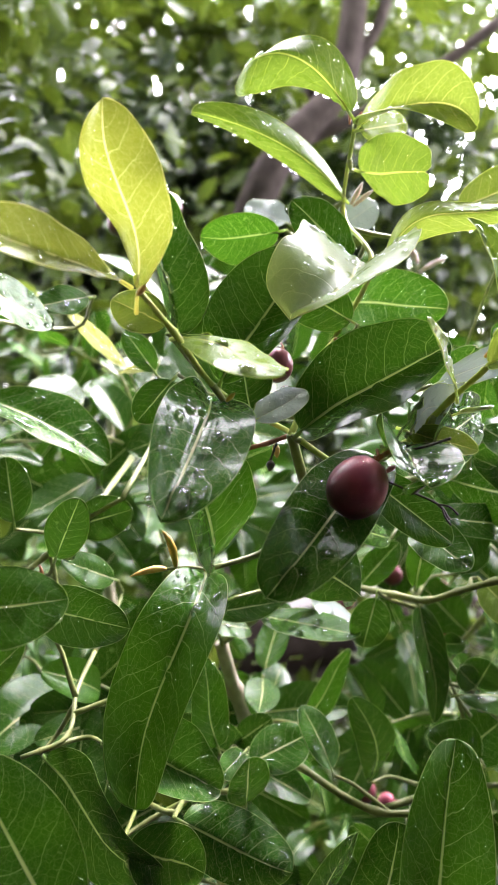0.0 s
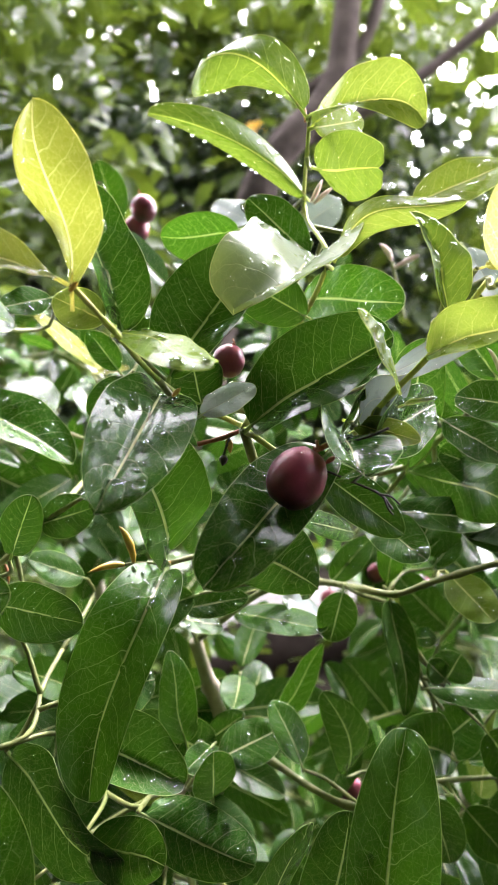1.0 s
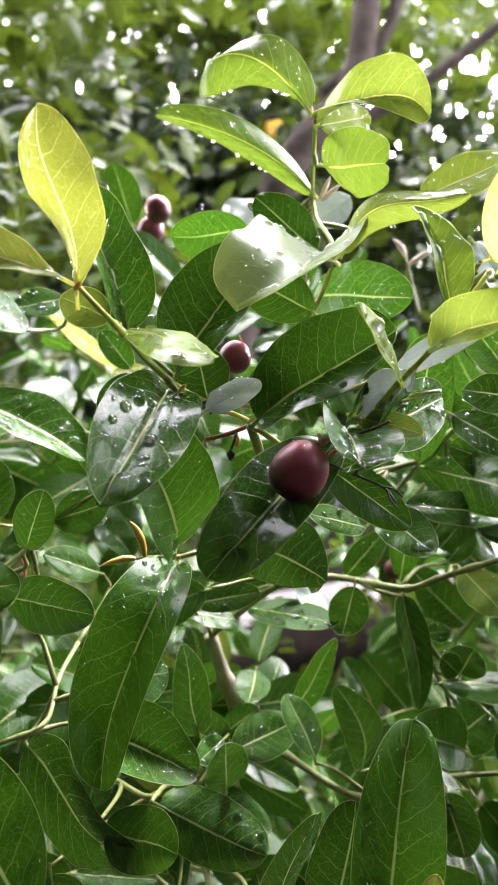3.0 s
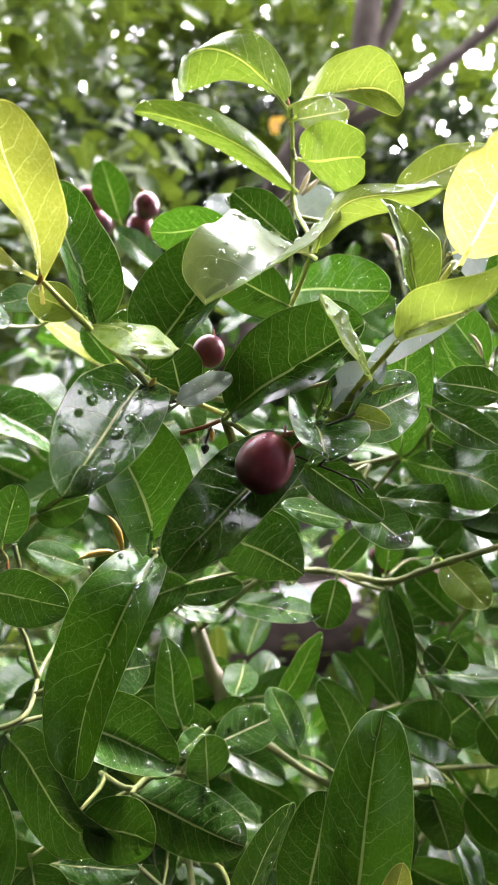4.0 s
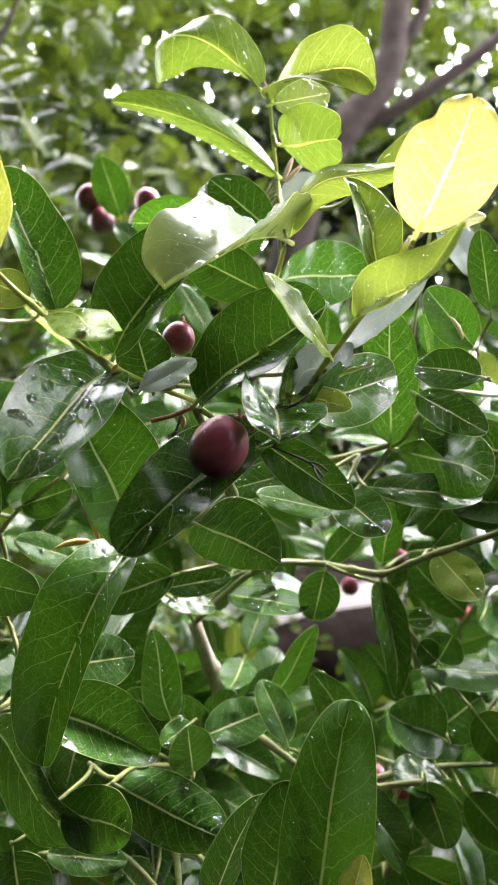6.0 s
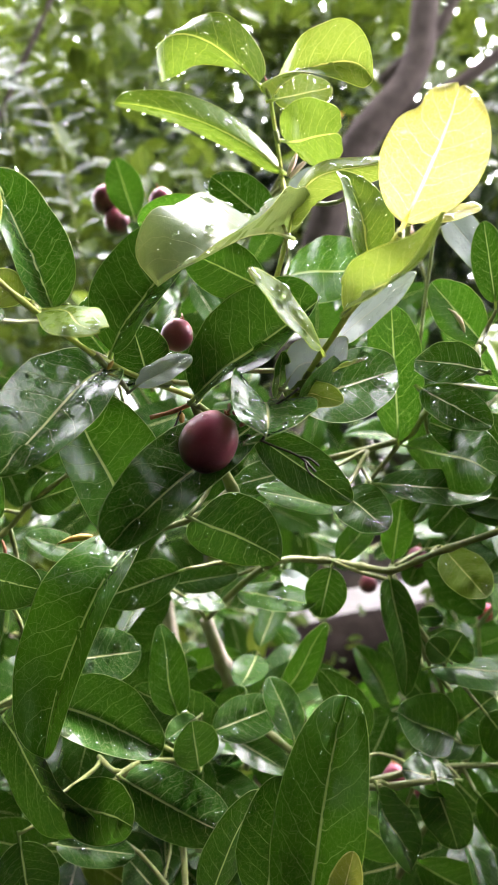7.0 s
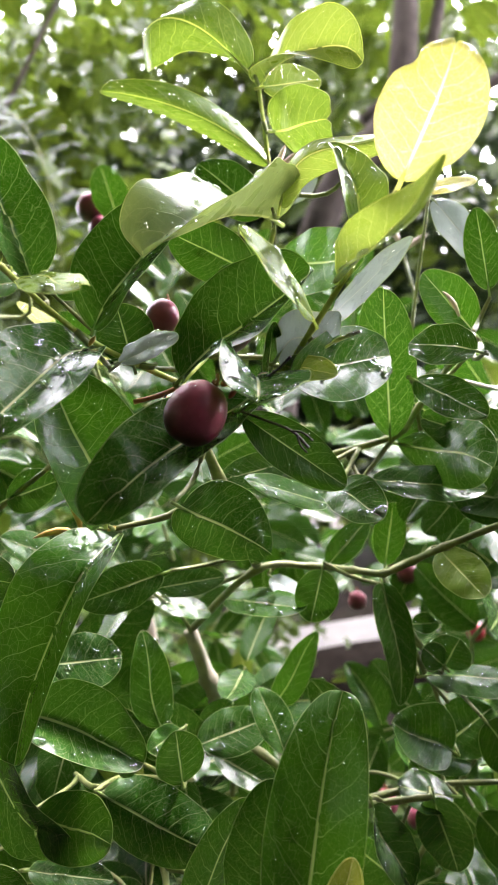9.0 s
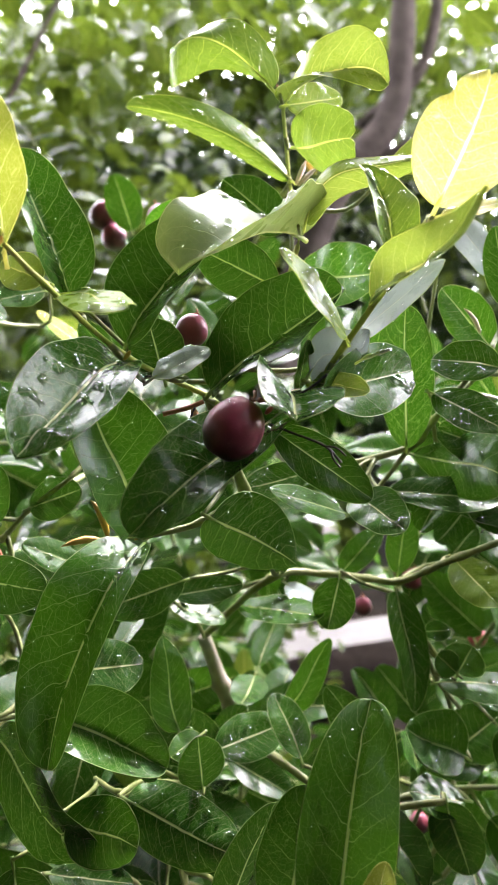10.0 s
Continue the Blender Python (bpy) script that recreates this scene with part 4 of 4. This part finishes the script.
# sprays of leaves behind and below
FORMS = {}
for kind in ("dark", "mid", "young"):
    FORMS[kind] = []
    for k in range(5):
        f = LeafForm(0.05, 0.024 + 0.001 * k, fold=8 + 5 * k, arch=0.03 * (k - 1), bow=0.02 * (k - 2), notch=0.015 + 0.01 * (k % 2), wave=0.08, seed=60 + k)
        FORMS[kind].append(f.mesh("leaf", kind, nu=12, nv=3))
dice = random.Random(5)
SPRAYS = 240
singles = 0
far_verts = {k: [] for k in FORMS}
far_faces = {k: [] for k in FORMS}
far_uvs = {k: [] for k in FORMS}
for n_spray in range(SPRAYS + 70):
    y = 0.34 + 0.75 * min(1, n_spray / SPRAYS) ** 1.1
    x = dice.uniform(-0.45, 0.50) * (0.25 + y)
    z = 1.06 + 0.16 * y - (0.10 + 0.75 * y) * dice.random() ** 0.8
    if n_spray >= SPRAYS:
        # unseen sprays added on both sides of the shrub, to shade its inside
        y = dice.uniform(0.05, 0.55)
        x = -0.16 - 0.66 * y - 0.3 * dice.random() if n_spray % 5 else 0.22 + 0.5 * y + 0.25 * dice.random()
        z = dice.uniform(0.75, 1.2)
    foot = Vector((x, y, z))
    # a gap between the stems, down to the path
    if abs(x - 0.05 - 0.03 * y) < 0.05 * y + 0.05 and -0.48 * y - 0.06 < z - 1.1 < -0.31 * y + 0.05:
        continue
    heading = Vector((dice.uniform(-0.7, 0.7), dice.uniform(-0.9, 0.1), dice.uniform(0.0, 1.0))).normalized()
    if n_spray >= SPRAYS:
        heading.x = abs(heading.x) * (1 if x > 0 else -1)
    reach = dice.uniform(0.07, 0.13)
    tip = foot + heading * reach + Vector((0, 0, -0.01))
    gap, owner, root = nearest(foot)
    ob = branch([foot, (foot + tip) / 2 + Vector((0, 0, 0.006)), tip], 0.0016, 0.0009, steps=4, sides=5, name="twig")
    if gap > 0.01:
        spur(foot, root, owner)
    pairs = dice.randint(3, 5)
    turn = dice.uniform(0, 3.1)
    for k in range(pairs + 1):
        s = k / pairs
        at = foot.lerp(tip, 0.1 + 0.9 * s)
        ref = heading.orthogonal().normalized()
        for sgn in (-1, 1):
            a = turn + (k % 2) * 1.5 + (math.pi if sgn < 0 else 0)
            out = Matrix.Rotation(a, 3, heading) @ ref
            along = (out + heading * dice.uniform(0.2, 0.9) + Vector((0, -0.1, dice.uniform(-1.0, 0.1)))).normalized()
            up = Vector((dice.uniform(-0.7, 0.7), dice.uniform(-1.4, -0.1), 0.6))
            up = (up - along * up.dot(along)).normalized()
            m = Matrix((along.cross(up), along, up)).transposed() * (dice.uniform(0.85, 1.5) * (0.75 + 0.25 * (1 - s)))
            m = m.to_4x4()
            m.translation = at + along * 0.004
            kind = dice.choices(("dark", "mid", "young"), (8, 1.2, 0.15))[0]
            me = dice.choice(FORMS[kind])
            if singles < 190:
                singles += 1
                one = new("leaf", me)
                under(one, ob, m)
            else:
                o = len(far_verts[kind])
                far_verts[kind] += [m @ p.co for p in me.vertices]
                far_faces[kind] += [tuple(o + i for i in p.vertices) for p in me.polygons if p.material_index == 0]
                uv = np.zeros((len(me.vertices), 2))
                for lp, d in zip(me.loops, me.uv_layers["leaf"].data):
                    uv[lp.vertex_index] = d.uv
                far_uvs[kind] += list(uv)
for kind in FORMS:
    if far_verts[kind]:
        ob = hang(new("foliage", mesh_of("foliage", far_verts[kind], far_faces[kind], [LEAF[kind]], None, far_uvs[kind])))
        tagged(ob, "dense glossy leaves deep inside the shrub", kind="stuff")

# rain drops on the leaves and on the nearest berry
BERRY = Vector((0.0305, 0.1830, 1.0758))
for out, rad in (((0.05, -0.55, 0.85), 0.0011), ((-0.35, -0.75, 0.55), 0.0005), ((0.1, -0.8, -0.6), 0.0007), ((0.3, -0.75, -0.55), 0.0005)):
    out = Vector(out).normalized()
    DROPS.append((BERRY + out * 0.0082, out, Vector((1, 0, 0)), rad, 1.1, 0.6))
verts, faces = [], []
for p, nrm, along, r, stretch, high in DROPS:
    x = (along - nrm * along.dot(nrm)).normalized()
    y = nrm.cross(x)
    o = len(verts)
    for k, (h, w) in enumerate(((-0.1, 1.0), (0.45, 0.93), (0.8, 0.65), (0.96, 0.3))):
        for j in range(10):
            a = math.pi * j / 5
            verts.append(p + (x * math.cos(a) * stretch + y * math.sin(a)) * (w * r) + nrm * (h * high * r))
    verts.append(p + nrm * (high * r))
    for k in range(3):
        for j in range(10):
            a, b = o + k * 10 + j, o + k * 10 + (j + 1) % 10
            faces.append((a, b, b + 10, a + 10))
    for j in range(10):
        faces.append((o + 30 + j, o + 30 + (j + 1) % 10, o + 40))
drops = new("rain_drops", mesh_of("rain_drops", verts, faces, [WATER]))
tagged(drops, "clear rain drops lying on the glossy leaves", "water drops", kind="stuff")

# ---- the garden behind ----
SOIL = plain("wet_soil", (0.010, 0.008, 0.006), (0.030, 0.023, 0.017), 5.0, 0.85, 0.8, 0.03, spec=0.08)
PAVING = plain("pale_concrete", (0.20, 0.187, 0.177), (0.33, 0.31, 0.295), 6.0, 0.5, 0.3, 0.004)
bm = bmesh.new()
bmesh.ops.create_grid(bm, x_segments=80, y_segments=80, size=60)
for v in bm.verts:
    v.co.z = 0.05 * noise.noise(v.co * 0.6)
me = bpy.data.meshes.new("ground")
bm.to_mesh(me)
bm.free()
me.materials.append(SOIL)
tagged(new("ground", me), "wet dark garden soil", "ground", kind="structure")
bm = bmesh.new()
bmesh.ops.create_cube(bm, size=1)
bmesh.ops.scale(bm, vec=(4.0, 0.55, 0.12), verts=bm.verts)
bmesh.ops.bevel(bm, geom=bm.edges, offset=0.015, segments=2, affect="EDGES")
me = bpy.data.meshes.new("path")
bm.to_mesh(me)
bm.free()
me.materials.append(PAVING)
ob = new("pavement", me)
ob.matrix_world = pose(0.9, 3.5, 0.05, 0, 0, 30)
tagged(ob, "pale wet concrete garden path", "path", kind="structure")

log = smooth_line([Vector((-0.35, 2.25, 0.11)), Vector((0.2, 2.62, 0.12)), Vector((0.95, 3.02, 0.11))], 8)
verts, faces = [], []
tube(log, [0.12 * (1 + 0.15 * noise.noise(p * 5)) for p in log], 12, verts, faces)
LOG = plain("wet_black_bark", (0.008, 0.006, 0.005), (0.022, 0.017, 0.014), 18, 0.9, 0.8, 0.01, spec=0.02)
tagged(new("log", mesh_of("log", verts, faces, [LOG])), "dark wet log lying along the garden path", "log")

CROWN = leaf_material("crown_leaf", (0.011, 0.028, 0.007), (0.066, 0.108, 0.014), (0.15, 0.2, 0.06), 0.32, 0.30, 0.3)


# the crown leaf again, with deep shade put into its colour
CROWN_SHADED = leaf_material("crown_leaf_shaded", (0.006, 0.016, 0.006), (0.022, 0.045, 0.011), (0.08, 0.12, 0.05), 0.18, 0.35, 0.3)


def crown_mesh(clumps, per, size, seed, material=None):
    """Many small leaves in clumps, with gaps between."""
    rnd = random.Random(seed)
    verts, faces, uvs = [], [], []
    for (cx, cy, cz, rad) in clumps:
        for _ in range(per):
            d = Vector((rnd.gauss(0, 1), rnd.gauss(0, 1), rnd.gauss(0, 0.8))) * (rad * 0.5)
            p = Vector((cx, cy, cz)) + d
            along = Vector((rnd.gauss(0, 1), rnd.gauss(0, 1), rnd.gauss(-0.5, 0.6))).normalized()
            up = Vector((rnd.gauss(0, 0.6), rnd.gauss(-0.3, 0.6), 1.0))
            side = along.cross(up).normalized()
            up = side.cross(along)
            l = size * rnd.uniform(0.6, 1.3)
            w = l * 0.29
            o = len(verts)
            verts += [p, p + along * l * 0.35 + side * w + up * 0.1 * w, p + along * l * 0.75 + side * w * 0.8, p + along * l - up * 0.15 * l,
                      p + along * l * 0.75 - side * w * 0.8, p + along * l * 0.35 - side * w + up * 0.1 * w, p + along * l * 0.5 - up * 0.12 * w]
            uvs += [(0, .5), (.35, 1), (.75, .9), (1, .5), (.75, .1), (.35, 0), (.5, .5)]
            faces += [(o, o + 1, o + 6), (o + 1, o + 2, o + 6), (o + 2, o + 3, o + 6), (o + 3, o + 4, o + 6), (o + 4, o + 5, o + 6), (o + 5, o, o + 6)]
    return mesh_of("crown", verts, faces, [material or CROWN], None, uvs)


def tree(name, place, limbs, clumps, per, size, seed, label, group="", material=None):
    """A tree: a tapered trunk and limbs, and a crown of many leaves. limbs: points, first and last radius."""
    root = new(name)
    root.location = place
    tagged(root, label, "shrub" if "shrub" in name else "tree", group)
    for k, (pts, r0, r1) in enumerate(limbs):
        line = smooth_line(pts, 8)
        verts, faces = [], []
        radii = [(r0 + (r1 - r0) * i / (len(line) - 1)) * (1 + 0.12 * noise.noise(line[i] * 3)) for i in range(len(line))]
        tube(line, radii, 12, verts, faces)
        part("trunk" if k == 0 else "limb", mesh_of("trunk", verts, faces, [TRUNK]), root)
    c = part("crown", crown_mesh(clumps, per, size, seed, material), root)
    tagged(c, kind="stuff")
    return root


def clump_cloud(count, lo, hi, rad, seed):
    rnd = random.Random(seed)
    return [(rnd.uniform(lo[0], hi[0]), rnd.uniform(lo[1], hi[1]), rnd.uniform(lo[2], hi[2]), rnd.uniform(*rad)) for _ in range(count)]


def thinned(clumps, dice):
    """Leaves the upper right of the canopy open to the sky."""
    return [c for c in clumps if dice.random() > 0.78 * min(1, max(0, (c[0] - 0.9) * 0.8)) * min(1, max(0, (c[2] - 2.5) * 0.9))]


old_tree = tree("garden_tree", (-0.35, 3.2, 0),
     [([(0, 0, 0), (0.08, -0.1, 1.0), (0.35, -0.13, 2.0), (0.66, -0.08, 2.42), (0.74, -0.06, 2.75), (0.80, 0.0, 3.8)], 0.105, 0.048),
      ([(0.55, -0.08, 2.42), (0.86, -0.05, 2.75), (0.97, 0.0, 3.6)], 0.035, 0.022),
      ([(0.4, -0.1, 2.15), (0.9, -0.08, 2.4), (1.33, -0.04, 2.71), (1.9, 0.0, 3.2)], 0.030, 0.024)],
     thinned(clump_cloud(200, (-2.4, 0.2, 1.3), (2.8, 2.0, 4.4), (0.25, 0.5), 11), random.Random(1)), 25, 0.155, 21, "leafy garden tree with leaning grey-brown limbs")
ORANGE = plain("withered_leaf_orange", (0.60, 0.28, 0.02), (0.80, 0.50, 0.04), 20, 0.5)
me = LeafForm(0.17, 0.13, fold=12, arch=0.05, wave=0.15, seed=91).mesh("leaf", "yellow")
me.materials[0] = ORANGE
fallen = part("leaf", me, old_tree, "withered orange leaf still hanging")
fallen.matrix_basis = pose(0.30, 0.98, 2.62, 65, 20, 10)
shade_tree = tree("shade_tree", (-1.6, 2.2, 0),
     [([(0, 0, 0), (0.05, 0.1, 1.2), (0.0, 0.2, 2.4), (0.3, 0.2, 3.4)], 0.06, 0.02),
      ([(0.0, 0.1, 1.4), (0.5, 0.0, 2.1), (0.9, 0.1, 2.9)], 0.014, 0.006)],
     clump_cloud(92, (-0.8, -0.1, 1.2), (1.2, 0.8, 3.2), (0.2, 0.35), 12), 24, 0.115, 22, "leafy small tree in the shade behind the shrub")
LEAFLET = leaf_material("frond_leaf", (0.012, 0.030, 0.014), (0.035, 0.070, 0.030), (0.10, 0.15, 0.08), 0.15, 0.16, 0.5)
leaflet = LeafForm(0.085, 0.017, fold=8, arch=0.06, full=0.6).mesh("leaflet", "dark", nu=10, nv=2)
leaflet.materials[0] = LEAFLET


def frond(owner, points, count, turn):
    """A feathered leaf: a thin rib with leaflets in pairs, held flat to the sky."""
    line = smooth_line(points, 8)
    verts, faces = [], []
    tube(line, [0.004 - 0.003 * k / len(line) for k in range(len(line))], 6, verts, faces)
    rib = part("frond", mesh_of("frond", verts, faces, [TWIG]), owner, "feathered frond with wet narrow leaflets")
    rnd = random.Random(turn)
    for k in range(count):
        s = 0.2 + 0.8 * k / count
        at = line[int(s * (len(line) - 1))]
        for sgn in (-1, 1):
            one = new("leaflet", leaflet)
            one.parent = rib
            one.matrix_basis = Matrix.LocRotScale(at, Euler((radians(rnd.uniform(8, 28)), radians(sgn * 45 + rnd.uniform(-14, 14)), radians(turn - sgn * 80 + rnd.uniform(-8, 8)))), (1, rnd.uniform(0.8, 1.1), 1))


frond(shade_tree, [(0.0, 0.1, 1.3), (0.5, -0.4, 1.95), (0.95, -0.69, 1.80), (1.05, -0.70, 1.36)], 24, 6)
frond(shade_tree, [(0.0, 0.1, 1.4), (0.4, -0.4, 2.1), (0.80, -0.70, 1.98), (0.90, -0.70, 1.62)], 20, -6)
tree("tall_tree", (0.3, 6.0, 0),
     [([(0, 0, 0), (0.1, 0, 1.2), (0.0, 0.1, 2.8)], 0.1, 0.04)],
     thinned(clump_cloud(400, (-5.0, -0.3, 0.2), (5.0, 1.0, 5.2), (0.5, 0.9), 13), random.Random(2)), 54, 0.22, 23, "dense dark green tree behind the garden path")
# dark mass that closes sky holes, its shade painted into the leaves
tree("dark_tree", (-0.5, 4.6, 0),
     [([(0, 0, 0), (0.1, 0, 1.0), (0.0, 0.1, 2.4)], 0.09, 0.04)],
     clump_cloud(150, (-2.0, -0.3, 0.7), (1.7, 0.5, 2.9), (0.3, 0.5), 14), 60, 0.13, 24, "dense tree behind the garden path, deep shade in its leaf colour", "", CROWN_SHADED)
# unseen trees added round and behind the viewer, one reaching overhead, to block sky
for k, (px, py, high) in enumerate(((-3.0, 0.2, 7.2), (-2.4, -2.2, 7.2), (-0.1, -3.0, 6.0), (2.4, -2.6, 5.4), (3.3, 0.0, 5.2))):
    tree("garden_tree", (px, py, 0), [([(0, 0, 0), (0.05, 0.05, 1.2), (0.0, 0.0, 2.6)], 0.1, 0.03)],
         clump_cloud(int(23 * high), (-1.7, -0.7, 0.2), (1.7, 0.7, high), (0.5, 0.8), 41 + k) + (clump_cloud(190, (-2.6, 0.5, 4.0), (2.2, 4.2, 6.0), (0.5, 0.8), 51) if k == 2 else []), 55, 0.26, 41 + k, "added dark green tree out of view that blocks sky light", "trees round the garden")
LOW = (("low_shrub", (-0.9, 1.7, 0), 31), ("low_shrub", (-0.8, 2.5, 0), 32), ("low_shrub", (1.0, 2.0, 0), 33))
NEAR = ((-0.62, 1.35, 34), (0.12, 1.45, 35), (0.70, 1.4, 36))
for name, place, seed in LOW:
    tree(name, place, [([(0, 0, 0), (0.03, 0.02, 0.3), (0.0, 0.0, 0.7)], 0.02, 0.008)],
         clump_cloud(60, (-0.6, -0.3, 0.1), (0.6, 0.4, 0.85), (0.2, 0.3), seed), 55, 0.06, seed, "low green shrub in the shade behind", "low garden shrubs")
for px, py, seed in NEAR:
    tree("low_shrub", (px, py, 0), [([(0, 0, 0), (0.03, 0.02, 0.15), (0.0, 0.0, 0.35)], 0.015, 0.006)],
         clump_cloud(34, (-0.4, -0.25, 0.05), (0.4, 0.25, 0.28), (0.15, 0.25), seed), 60, 0.05, seed, "low green ground shrub under the branches", "low garden shrubs")
